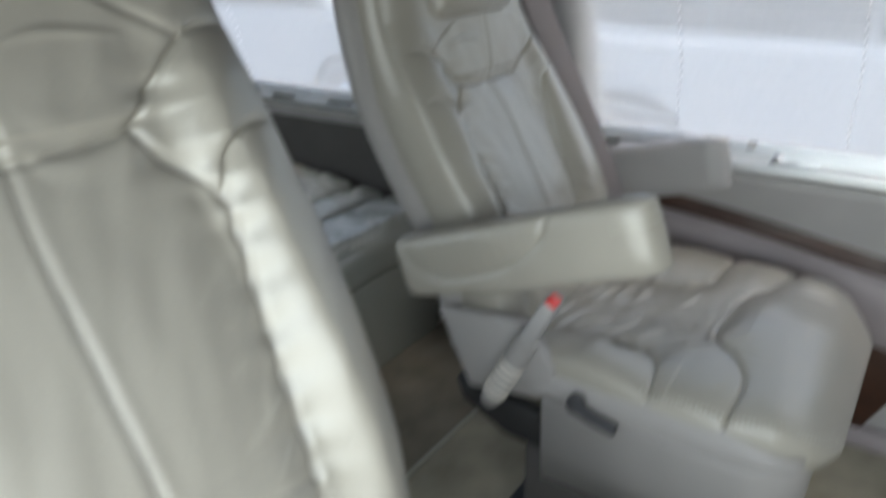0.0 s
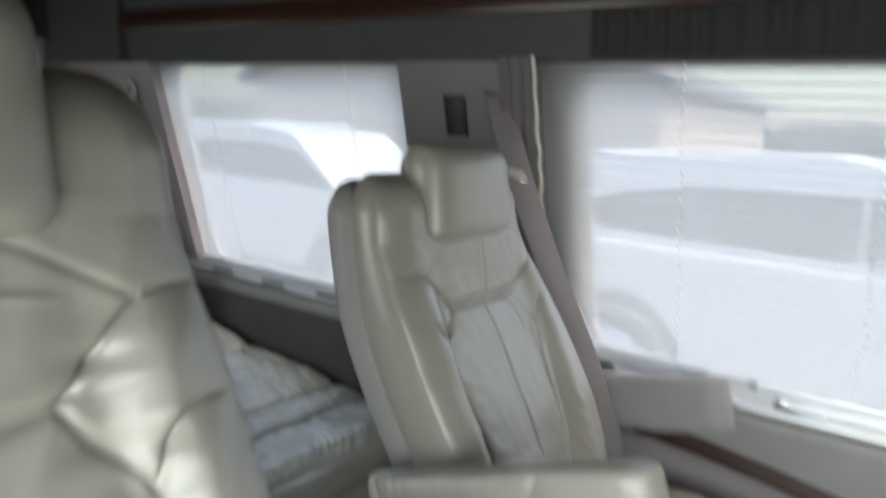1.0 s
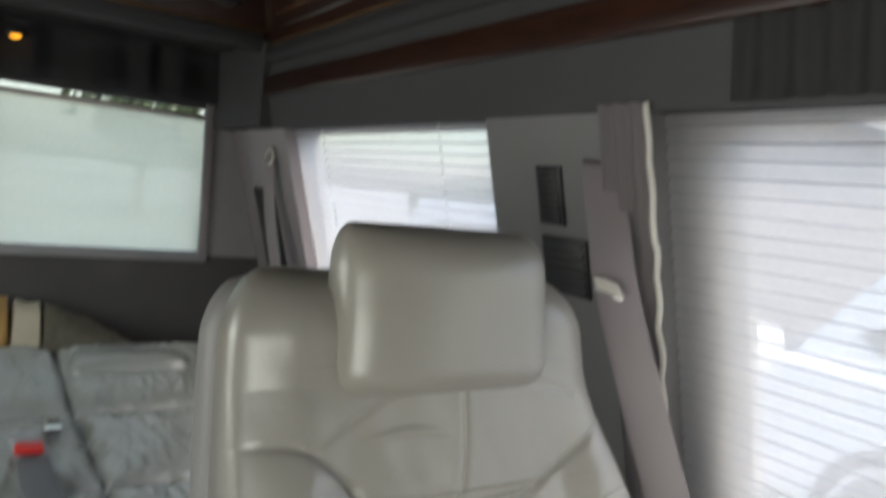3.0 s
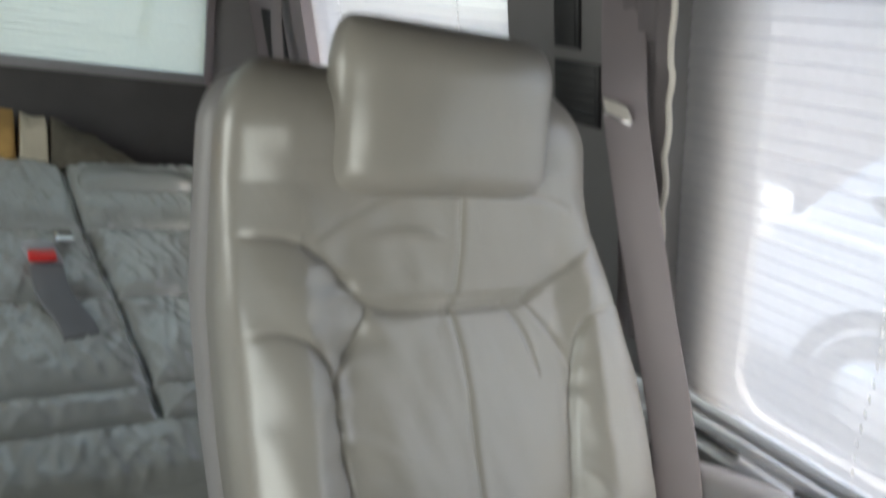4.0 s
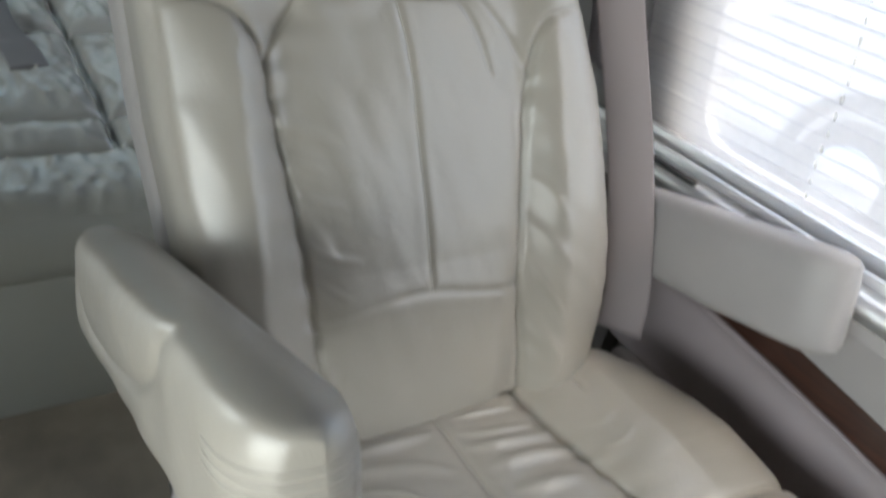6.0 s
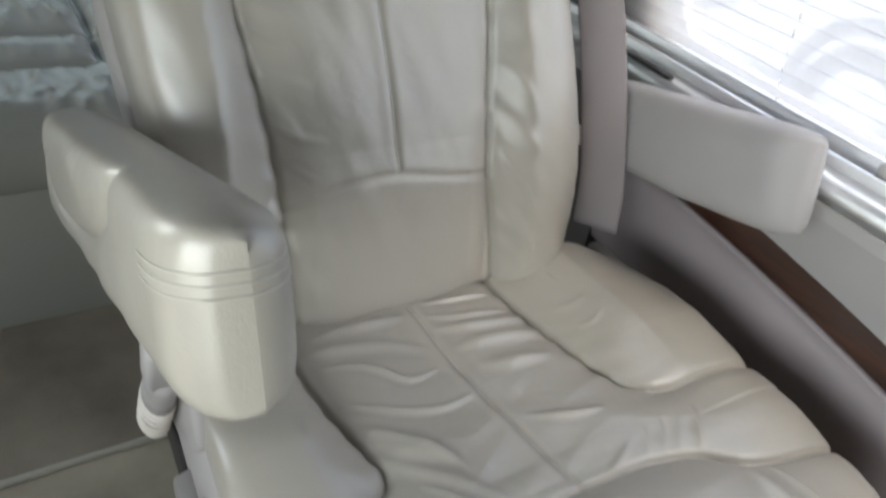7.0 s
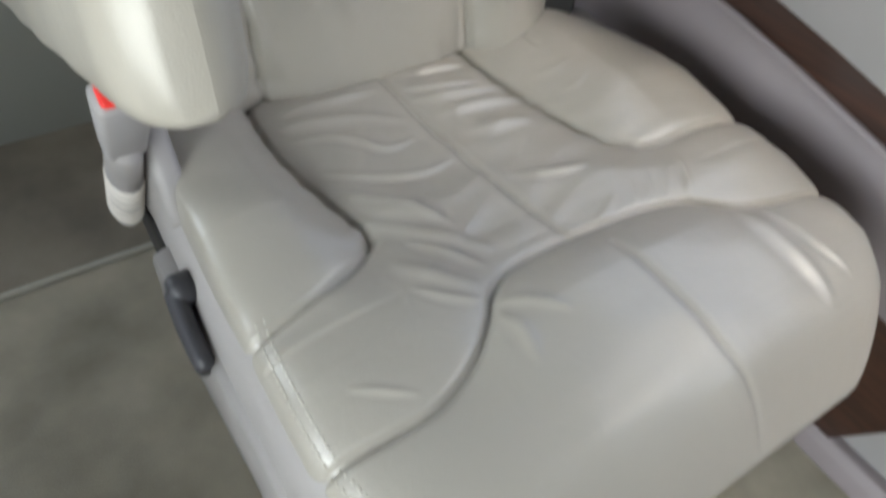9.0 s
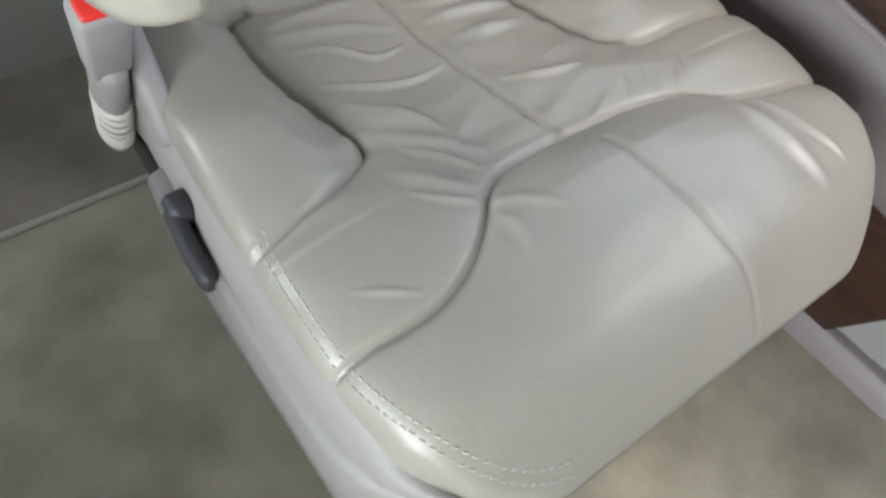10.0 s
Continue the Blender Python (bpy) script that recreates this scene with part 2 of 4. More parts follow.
def pillow(middle, width, front, back, lo, hi, rows=60, cols=48, power=3.2, end=4.0, round_lo=0.06, round_hi=0.06, seams=(), groove=0.012, puff=0.016, reach=0.05, relief=None, fine=(), fine_groove=0.0022, folds=(), fold_height=0.0050, fold_width=0.009, normal=None, side=(1, 0, 0), sink=0.006, fade=0.0):
    """A stuffed form along a line. middle(h): the place of its face's back plane at h; width(h): left and right half width; front, back: its
    depth; seams: lines in (across, h) drawn in by stitches, between which the cover bulges."""
    hs = lo + (hi - lo) * (0.5 - 0.5 * np.cos(np.linspace(0, np.pi, rows)) * 0.35 - 0.325 * np.linspace(1, -1, rows))
    hs[0], hs[-1] = lo, hi
    u = np.sin(np.linspace(-np.pi / 2, np.pi / 2, cols)) * 0.45 + np.linspace(-1, 1, cols) * 0.55
    face = (1 - np.abs(u) ** power).clip(0) ** (1 / power)
    ub = np.linspace(1, -1, 14)[1:-1]
    rear = (1 - np.abs(ub) ** power).clip(0) ** (1 / power)
    side = Vector(side)
    grid, flat = [], []
    for h in hs:
        m = Vector(middle(h))
        t = Vector(middle(h + 0.004)) - Vector(middle(h - 0.004))
        n = Vector(normal) if normal else side.cross(t).normalized()
        wl, wr = width(h)
        e = 1.0
        if h - lo < round_lo:
            e = min(e, (1 - (1 - (h - lo) / round_lo) ** 2.2) ** (1 / 2.2) if h > lo else 0.0)
        if hi - h < round_hi:
            e = min(e, (1 - (1 - (hi - h) / round_hi) ** 2.2) ** (1 / 2.2) if h < hi else 0.0)
        fr = front(h) if callable(front) else front
        grid.append((m, n, wl, wr, e, fr))
        for a in u:
            flat.append((a * (wr if a > 0 else wl), h))
    flat = np.array(flat)
    d = seam_distance(flat, seams) if len(seams) else np.full(len(flat), 9.0)
    bulge = puff * (1 - np.exp(-d / reach)) - groove * np.exp(-(d / sink) ** 2) if len(seams) else np.zeros(len(flat))
    if fade:
        k = np.clip((np.abs(u) - 0.74) / 0.22, 0, 1)
        bulge = bulge * np.tile(1 - fade * k * k * (3 - 2 * k), rows)
    if relief is not None:
        bulge = bulge + np.array([relief(a, h, k) for (a, h), k in zip(flat, d)])
    if len(fine):
        near = seam_distance(flat, fine)
        bulge = bulge - fine_groove * np.exp(-(near / 0.0032) ** 2) + 0.0005 * np.exp(-((near - 0.008) / 0.006) ** 2)
    if len(folds):
        bulge = bulge + fold_height * fold_field(flat, folds, fold_width)
    bulge = bulge.reshape(rows, cols)
    verts = []
    for i, (m, n, wl, wr, e, fr) in enumerate(grid):
        shrink = 0.80 + 0.20 * e
        for j, a in enumerate(u):
            edge = min(1.0, face[j] * 1.6) * e
            verts.append(m + side * (a * (wr if a > 0 else wl) * shrink) + n * (fr * face[j] * e + bulge[i, j] * edge))
        for a, r in zip(ub, rear):
            verts.append(m + side * (a * (wr if a > 0 else wl) * shrink) - n * (back * r * e))
    ring = cols + len(ub)
    faces = []
    for i in range(rows - 1):
        for j in range(ring):
            k = (j + 1) % ring
            faces.append((i * ring + j, i * ring + k, (i + 1) * ring + k, (i + 1) * ring + j))
    faces += [tuple(range(ring)), tuple(range((rows - 1) * ring, rows * ring))[::-1]]
    me = bpy.data.meshes.new("form")
    me.from_pydata([tuple(v) for v in verts], [], faces)
    bm = bmesh.new()
    bm.from_mesh(me)
    bpy.data.meshes.remove(me)
    return bm


def wob(x, y, s, seed=0.0):
    return noise.noise(Vector((x * s, y * s, seed)))


# ---- the setting ----
WALL_X, SILL_Z, TOP_Z, TOP_X = 0.47, 0.665, 1.33, 0.285


def wall_x(z):
    """The inner face of the side above the sill, which leans in."""
    return WALL_X + (TOP_X - WALL_X) * (z - SILL_Z) / (TOP_Z - SILL_Z)


floor = tagged(part("floor", box((-1.50, -2.6, -0.05), (0.62, 2.3, 0.0), 0), CARPET, smooth=False), "worn taupe cut-pile carpet on the van floor", "floor", kind="structure")
tagged(part("floor_rear", box((-1.30, 0.262, -0.002), (0.42, 0.60, 0.004), 0.0), CARPET_DARK, smooth=False), "dark brown-grey carpet piece in front of the sofa", "floor", kind="structure")
tagged(part("floor_trim", box((-1.30, 0.256, -0.002), (0.42, 0.268, 0.007), 0.003), EDGING), "pale bound edge of a carpet piece on the floor", "carpet edge", kind="structure")


def side_slab(name, y0, y1, z0, z1, mat, label, depth=0.06, off=0.0):
    a, b = wall_x(z0) + off, wall_x(z1) + off
    return tagged(part(name, prism([(a, z0), (a + depth, z0), (b + depth, z1), (b, z1)], 1, y0, y1), mat, smooth=False), label, "wall", kind="structure")


wall = tagged(part("wall_left", box((WALL_X, -2.6, 0.0), (WALL_X + 0.12, 2.3, SILL_Z - 0.03), 0.0), GREY, smooth=False), "grey moulded lower side wall of the van", "wall", kind="structure")
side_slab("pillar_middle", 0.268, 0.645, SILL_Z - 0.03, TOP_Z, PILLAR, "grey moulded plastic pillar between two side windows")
side_slab("pillar_rear", 1.68, 2.3, SILL_Z - 0.03, TOP_Z, LILAC, "mauve-grey plastic rear corner pillar")
side_slab("pillar_front", -2.6, -1.25, SILL_Z - 0.03, TOP_Z, GREY, "grey plastic pillar ahead of the side window")
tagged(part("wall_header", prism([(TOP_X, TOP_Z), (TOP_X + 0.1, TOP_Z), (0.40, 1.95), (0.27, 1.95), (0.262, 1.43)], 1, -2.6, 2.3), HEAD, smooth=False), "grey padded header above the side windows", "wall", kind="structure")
# the window gap in these pieces is assumed, to let the fill lamp in
for name, y0, y1, z0, z1 in (("wall_right", 0.1, 2.3, -0.03, 0.70), ("wall_right_top", 0.1, 2.3, 1.32, 1.95), ("wall_right_pillar", 0.1, 0.68, 0.70, 1.32), ("wall_right_corner", 1.62, 2.3, 0.70, 1.32)):
    tagged(part(name, box((-1.50, y0, z0), (-1.38, y1, z1), 0), GREY, smooth=False), "grey side wall of the van", "wall", kind="structure")
# unseen plain wall in place of the front door, blocks its daylight
tagged(part("wall_right_front", prism([(-1.38, -0.03), (-1.50, -0.03), (-1.50, 1.95), (-1.38, 1.95)], 1, -2.6, -1.60), GREY, smooth=False), "unseen plain side wall ahead of the open sliding door, keeping front light out", "wall", kind="structure")
# out of view; its low edge cuts door light from the upper cabin
tagged(part("wall_right_header", box((-1.50, -1.60, 1.34), (-1.38, 0.1, 1.95), 0), HEAD, smooth=False), "unseen grey header above the open sliding door, set low to dim the upper cabin", "wall", kind="structure")
# unseen walls that close the windscreen opening and dim the backrests
tagged(part("wall_front", box((-1.50, -2.7, -0.03), (0.6, -2.6, 1.26), 0), DARK, smooth=False), "unseen dark wall added at the front to keep windscreen light out", "wall", kind="structure")
tagged(part("wall_front_header", box((-1.50, -2.7, 1.26), (0.6, -2.6, 1.95), 0), HEAD, smooth=False), "unseen grey upper wall added at the front to keep light out", "wall", kind="structure")
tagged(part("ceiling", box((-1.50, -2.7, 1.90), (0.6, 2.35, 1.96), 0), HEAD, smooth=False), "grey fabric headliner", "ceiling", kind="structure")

# rear wall with its window opening
RW = (-0.47, 0.20, 0.875, 1.39)
for name, lo, hi, mat, label in (
        ("wall_rear", (-1.50, 2.2, -0.03), (0.6, 2.28, RW[2]), DARK, "charcoal fabric lower rear wall"),
        ("wall_rear_top", (-1.50, 2.2, RW[3]), (0.6, 2.28, 1.95), HEAD, "grey upper rear wall"),
        ("wall_rear_side", (RW[1], 2.2, RW[2]), (0.6, 2.28, RW[3]), GREY, "grey rear door frame beside the window"),
        ("wall_rear_post", (-1.50, 2.2, RW[2]), (RW[0], 2.28, RW[3]), DARK, "dark post between the rear doors")):
    tagged(part(name, box(lo, hi, 0), mat, smooth=False), label, "wall", kind="structure")


def shade(name, corner, along, up, width, height, pleats, mat, label, cords=()):
    """A pleated shade: a folded sheet from its lower corner, with a darkened strip for the dim doubled crease at every
    pleat, a top and a bottom rail and lift cords.
    """
    t = thing(name, label, "window shade")
    along, up = Vector(along).normalized(), Vector(up).normalized()
    n = along.cross(up).normalized()
    c = Vector(corner)
    bm, fold = bmesh.new(), bmesh.new()
    prev = None
    pitch = height / pleats
    for i in range(pleats):
        for f, out in ((0.0, -0.0018), (0.5, 0.0004), (0.90, 0.0026)):
            row = []
            for k in range(17):
                wave = 0.0016 * noise.noise(Vector((k * 0.7, i * 0.35, width)))
                sag = 0.0022 * noise.noise(Vector((k * 0.45, i * 1.7, width + 5)))
                row.append(bm.verts.new(c + along * (width * k / 16) + up * (pitch * (i + f) + sag) + n * (out + wave)))
            if prev:
                for k in range(16):
                    bm.faces.new((prev[k], prev[k + 1], row[k + 1], row[k]))
            prev = row
        # the crease: an added strip, the dimness of doubled cloth put into its darker colour
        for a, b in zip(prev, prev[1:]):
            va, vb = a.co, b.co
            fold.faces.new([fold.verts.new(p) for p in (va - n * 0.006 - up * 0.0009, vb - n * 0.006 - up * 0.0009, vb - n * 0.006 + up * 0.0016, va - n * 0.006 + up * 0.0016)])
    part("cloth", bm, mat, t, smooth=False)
    part("crease", fold, DIM_CREASE, t, smooth=False)
    for nm, h, r in (("bottom_rail", -0.008, 0.010), ("top_rail", height + 0.008, 0.012)):
        part(nm, tube([c + up * h, c + up * h + along * width], r, 8), PIPING if nm == "top_rail" else VINYL, t)
    for at in cords:
        bm = bmesh.new()
        for i in range(pleats):
            p = c + along * (at + 0.003 * math.sin(i * 0.6)) + up * (pitch * (i + 0.45)) - n * 0.012
            ring = [[bm.verts.new(p + up * (pitch * 0.22 * q) + along * (0.0017 * g * math.cos(u)) + n * (0.0017 * g * math.sin(u))) for u in (0, 1.57, 3.14, 4.71)] for q, g in ((-1, 0.5), (-0.6, 1), (0.6, 1), (1, 0.5))]
            for a, b in zip(ring, ring[1:]):
                for k in range(4):
                    bm.faces.new((a[k], a[(k + 1) % 4], b[(k + 1) % 4], b[k]))
            bm.faces.new(ring[0])
            bm.faces.new(ring[-1][::-1])
        part("lift_cord", bm, CORD, t, "white lift cord threaded through the pleats")
    return t


UP = (TOP_X - WALL_X, 0, TOP_Z - SILL_Z)
LEN = math.hypot(TOP_X - WALL_X, TOP_Z - SILL_Z)
shade("window_shade", (WALL_X + 0.035, -1.25, SILL_Z + 0.0), (0, 1, 0), UP, 1.55, LEN + 0.01, 30, SHADE, "sheer white pleated shade drawn down over the side window", (0.84, 1.20))
shade("window_shade", (WALL_X + 0.035, 0.645, SILL_Z + 0.0), (0, 1, 0), UP, 1.045, LEN + 0.01, 30, SHADE, "sheer white pleated shade over the quarter window", (0.20, 0.80))
shade("rear_window_shade", (RW[0], 2.225, RW[2] + 0.01), (1, 0, 0), (0, 0, 1), RW[1] - RW[0], RW[3] - RW[2] - 0.045, 24, SHADE_REAR, "cream pleated shade hung a little low in the rear window")



def body_panel(name, y0, y1, r, label):
    """The van's outer skin round a window with rounded corners, behind the shade."""
    bm = bmesh.new()
    za, zb = SILL_Z + 0.0, TOP_Z - 0.004
    inner = []
    for cy, cz, a0 in ((y1 - r, zb - r, 0), (y0 + r, zb - r, 90), (y0 + r, za + r, 180), (y1 - r, za + r, 270)):
        inner += [(cy + r * math.cos(radians(a0 + k * 15)), cz + r * math.sin(radians(a0 + k * 15))) for k in range(7)]
    n = len(inner)
    out = []
    for y, z in inner:
        out.append((y1 + 0.12 if y > (y0 + y1) / 2 else y0 - 0.12, zb + 0.1 if z > (za + zb) / 2 else za - 0.1))

    def put(y, z, d):
        return bm.verts.new((wall_x(z) + d, y, z))
    rings = [[put(y, z, d) for y, z in ring] for ring, d in ((out, 0.075), (inner, 0.075), (inner, 0.095), (out, 0.095))]
    for a, b in zip(rings, rings[1:] + rings[:1]):
        for k in range(n):
            try:
                bm.faces.new((a[k], a[(k + 1) % n], b[(k + 1) % n], b[k]))
            except ValueError:
                pass
    bmesh.ops.remove_doubles(bm, verts=bm.verts[:], dist=1e-5)
    return tagged(part(name, bm, GREY, smooth=False), label, "window frame", kind="structure")


body_panel("window_1", -1.18, 0.175, 0.06, "grey window surround with rounded corners")
body_panel("window_2", 0.655, 1.66, 0.05, "grey quarter window surround with rounded corners")

# overhead cabinets and trim strips
cab = thing("overhead_cabinet", "glossy dark cherry overhead cabinet along the side", "cabinet")
part("body", prism([(0.255, 1.578), (0.40, 1.578), (0.40, 1.90), (0.17, 1.90)], 1, -2.5, 1.79), WOOD, cab, smooth=False)


def cab_x(z):
    return 0.255 - 0.085 * (z - 1.578) / 0.322


for y0, y1 in ((0.92, 1.70), (0.06, 0.86), (-0.80, 0.0), (-1.66, -0.86)):
    door = part("door", prism([(cab_x(1.615) - 0.010, 1.615), (cab_x(1.615) + 0.002, 1.615), (cab_x(1.865) + 0.002, 1.865), (cab_x(1.865) - 0.010, 1.865)], 1, y0, y1, 0.004), WOOD, cab)
    # highlight lines of the moulding, drawn as thin bright tubes
    for z in (1.65, 1.83):
        part("glint_strip", tube([(cab_x(z) - 0.011, y0 + 0.05, z), (cab_x(z) - 0.011, y1 - 0.05, z)], 0.0028, 6), GLINT, door, "added bright strip for the glint on the moulding edge")
part("rail", tube([(0.252, -2.4, 1.582), (0.252, 1.78, 1.582)], 0.0045, 8), GLINT, cab, "added bright rail for the glint along the cabinet's lower edge")
rear_cab = thing("rear_overhead_cabinet", "glossy dark cherry overhead cabinet across the rear", "cabinet")
part("body", prism([(1.79, 1.615), (2.2, 1.615), (2.2, 1.90), (1.72, 1.90)], 0, -1.3, 0.35), WOOD_ACROSS, rear_cab, smooth=False)
for x0, x1 in ((-0.95, -0.10),):
    door = part("door", prism([(1.772, 1.645), (1.784, 1.645), (1.736, 1.87), (1.716, 1.87)], 0, x0, x1, 0.004), WOOD_ACROSS, rear_cab)
    for z in (1.672, 1.70):
        part("glint_strip", tube([(x0 + 0.03, 1.768 - 0.24 * (z - 1.645), z), (x1 - 0.03, 1.768 - 0.24 * (z - 1.645), z)], 0.0026, 6), GLINT, door, "added bright strip for the glint on the moulding edge")
part("rail", tube([(-1.28, 1.787, 1.618), (0.24, 1.787, 1.618)], 0.0045, 8), GLINT, rear_cab, "added bright rail for the glint along the cabinet's lower edge")
part("grey_band", box((-1.28, 1.80, 1.56), (0.24, 1.83, 1.614), 0.006), HEAD, rear_cab, "grey padded band")
tagged(part("header_roll", tube([(0.262, -2.5, 1.545), (0.262, 1.80, 1.545)], 0.022, 12), HEAD), "grey padded roll below the cabinet", "trim", kind="structure")
tagged(part("wood_trim", box((0.245, -2.5, 1.425), (0.262, 1.80, 1.485), 0.004), WOOD), "dark cherry trim strip above the side windows", "trim", kind="structure")

tagged(part("corner_post", prism([(0.24, 1.78), (0.45, 1.78), (0.45, 2.2), (0.21, 2.2)], 2, 1.33, 1.59, 0.004), HEAD, smooth=False), "grey padded rear corner under the cabinets", "trim", kind="structure")

# window sill, ledge and panels below it
def sill():
    t = tagged(thing("window_sill", "aluminium window track with oval slots, scuffed and bright", "window sill"), kind="structure")
    part("outer_rail", box((0.488, -2.5, 0.640), (0.500, 2.2, 0.672), 0.003), METAL, t)
    part("inner_rail", box((0.452, -2.5, 0.640), (0.461, 2.2, 0.664), 0.003), METAL, t)
    part("channel", box((0.458, -2.5, 0.630), (0.490, 2.2, 0.641), 0.0), DARK, t)
    part("plate", prism([(0.428, 0.618), (0.456, 0.628), (0.456, 0.652), (0.428, 0.640)], 1, -2.5, 2.2), METAL, t)
    for y in (-0.95, -0.62, -0.06, 0.13, 0.78, 1.0, 1.25, 1.5):
        pts = [(0.4415 + 0.0065 * math.cos(a), y + 0.05 * (1 if math.cos(a + math.pi / 2) < 0 else -1) * 0.8 + 0.012 * math.sin(a)) for a in np.linspace(0, math.tau, 20, endpoint=False)]
        part("slot", prism(pts, 2, 0.6445, 0.6490), BLACK, t)
    for y in (-0.22, 0.40):
        part("clip", box((0.470, y - 0.008, 0.640), (0.492, y + 0.008, 0.676), 0.003), GREY, t)
    latch = part("latch_plate", box((0.430, -0.37, 0.6455), (0.452, -0.27, 0.6515), 0.002), CHROME, t, "chrome latch plate")
    part("latch_knob", tube([(0.441, -0.285, 0.650), (0.441, -0.285, 0.664)], [0.013, 0.010], 14), CHROME, latch)


sill()


def swept(outline, y0, y1, n=36):
    """Side trim along y: its lower part drops towards the front in a long curve."""
    bm = bmesh.new()
    rings = []
    for k in range(n + 1):
        y = y0 + (y1 - y0) * k / n
        drop = float(np.interp(y, [-2.0, -0.75, -0.5, -0.4, -0.27, -0.14, 0.0, 0.12], [-0.085, -0.072, -0.040, -0.023, -0.001, 0.016, 0.028, 0.034]))
        rings.append([bm.verts.new((x, y, z + drop * min(1.0, max(0.0, (0.605 - z) / 0.09)))) for x, z in outline])
    m = len(outline)
    for a, b in zip(rings, rings[1:]):
        for i in range(m):
            bm.faces.new((a[i], a[(i + 1) % m], b[(i + 1) % m], b[i]))
    bm.faces.new(rings[0])
    bm.faces.new(rings[-1][::-1])
    return bm


tagged(part("wall_ledge", swept([(0.452, 0.513), (0.472, 0.513), (0.472, 0.625), (0.432, 0.6225), (0.429, 0.620), (0.427, 0.60)], -2.5, 2.2, 90), GREY, smooth=False), "grey plastic ledge below the window track", "ledge", kind="structure")
tagged(part("wood_inlay", swept([(0.445, 0.470), (0.472, 0.470), (0.472, 0.513), (0.451, 0.513)], -2.0, 0.02), WOOD, smooth=False), "dark cherry inlay strip along the side panel", "trim", kind="structure")
tagged(part("side_roll", swept([(0.436, 0.315), (0.472, 0.30), (0.472, 0.470), (0.446, 0.470), (0.438, 0.466), (0.430, 0.453), (0.425, 0.425), (0.425, 0.385), (0.430, 0.345)], -2.0, 0.12), LILAC), "mauve moulded border of the side panel", "trim", kind="structure")
tagged(part("side_roll_lip", swept([(0.4385, 0.4625), (0.4465, 0.4625), (0.4475, 0.4685), (0.4455, 0.4735), (0.4400, 0.4715)], -2.0, 0.03), LILAC), "mauve raised lip along the inlay", "trim", kind="structure")
tagged(part("wood_panel", prism([(-0.25, 0.035), (-0.55, 0.035), (-0.66, 0.27), (-0.66, 0.345), (-0.25, 0.345)], 0, 0.452, 0.472, 0.002), WOOD), "dark cherry lower side panel with a slanted end", "panel", kind="structure")
tagged(part("baseboard", prism([(0.438, 0.0), (0.472, 0.0), (0.472, 0.045), (0.452, 0.045), (0.443, 0.03)], 1, -2.4, 0.5, 0.003), LILAC), "mauve plastic kick strip along the floor", "baseboard", kind="structure")
tagged(part("side_panel_rear", prism([(0.425, 0.0), (0.472, 0.0), (0.472, 0.60), (0.435, 0.60)], 1, 0.12, 2.2), DARK, smooth=False), "charcoal fabric side panel beside the sofa", "panel", kind="structure")


# ---- captain's chairs ----
BACK_Z = [0.38, 0.44, 0.52, 0.59, 0.67, 0.75, 0.866, 1.0, 1.1]
BACK_Y = [-0.012, 0.0, 0.012, 0.032, 0.072, 0.12, 0.17, 0.20, 0.215]


def lean(z):
    return float(np.interp(z, [0.4, 0.55, 0.75, 0.86, 0.95, 1.1], [0.01, 0.004, -0.01, -0.027, -0.037, -0.045]))


ZS = np.linspace(0.36, 1.14, 79)
YS = np.convolve(np.pad(np.interp(ZS, BACK_Z, BACK_Y), 6, mode="edge"), np.ones(13) / 13, "valid")


HAND = [1]  # how far the back leans to its side: less for the chair by the door


def back_mid(z):
    return Vector((HAND[0] * lean(z), float(np.interp(z, ZS, YS)) + 0.075, z))


def back_wide(z):
    w = float(np.interp(z, [0.40, 0.5, 0.6, 0.74, 0.857, 0.95, 1.03, 1.1], [0.235, 0.252, 0.254, 0.256, 0.243, 0.229, 0.222, 0.210]))
    return w, w


def face_z(h):
    """Height of the padded face at h along the backrest."""
    return h + 0.083 * Vector((1, 0, 0)).cross(back_mid(h + 0.02) - back_mid(h - 0.02)).normalized().z


HB = np.linspace(0.37, 1.10, 74)
FACE = [face_z(h) for h in HB]


def on_back(points):
    """Stitch lines of the backrest, from x and the height of its face."""
    return [(x - lean(h), h) for x, h in ((x, float(np.interp(z, FACE, HB))) for x, z in points)]


BACK_SEAMS = [smooth_line(on_back(p), 6) for p in (
    [(-0.30, 0.943), (-0.232, 0.946), (-0.203, 0.940), (-0.178, 0.923), (-0.154, 0.901), (-0.128, 0.879), (-0.088, 0.873), (-0.033, 0.871), (0.028, 0.872), (0.062, 0.875), (0.088, 0.888), (0.135, 0.912), (0.20, 0.955)],
    [(-0.128, 0.879), (-0.142, 0.853), (-0.161, 0.832), (-0.172, 0.812), (-0.168, 0.770), (-0.162, 0.735), (-0.155, 0.690), (-0.149, 0.640), (-0.144, 0.585), (-0.136, 0.50), (-0.134, 0.42)],
    [(-0.29, 0.848), (-0.256, 0.859), (-0.230, 0.862), (-0.209, 0.857), (-0.193, 0.846), (-0.181, 0.829), (-0.172, 0.812)],
    [(0.130, 0.806), (0.123, 0.77), (0.118, 0.72), (0.112, 0.67), (0.108, 0.62), (0.107, 0.577), (0.120, 0.49), (0.125, 0.42)],
    [(0.25, 0.862), (0.205, 0.864), (0.17, 0.858), (0.152, 0.853), (0.138, 0.835), (0.130, 0.806)])]
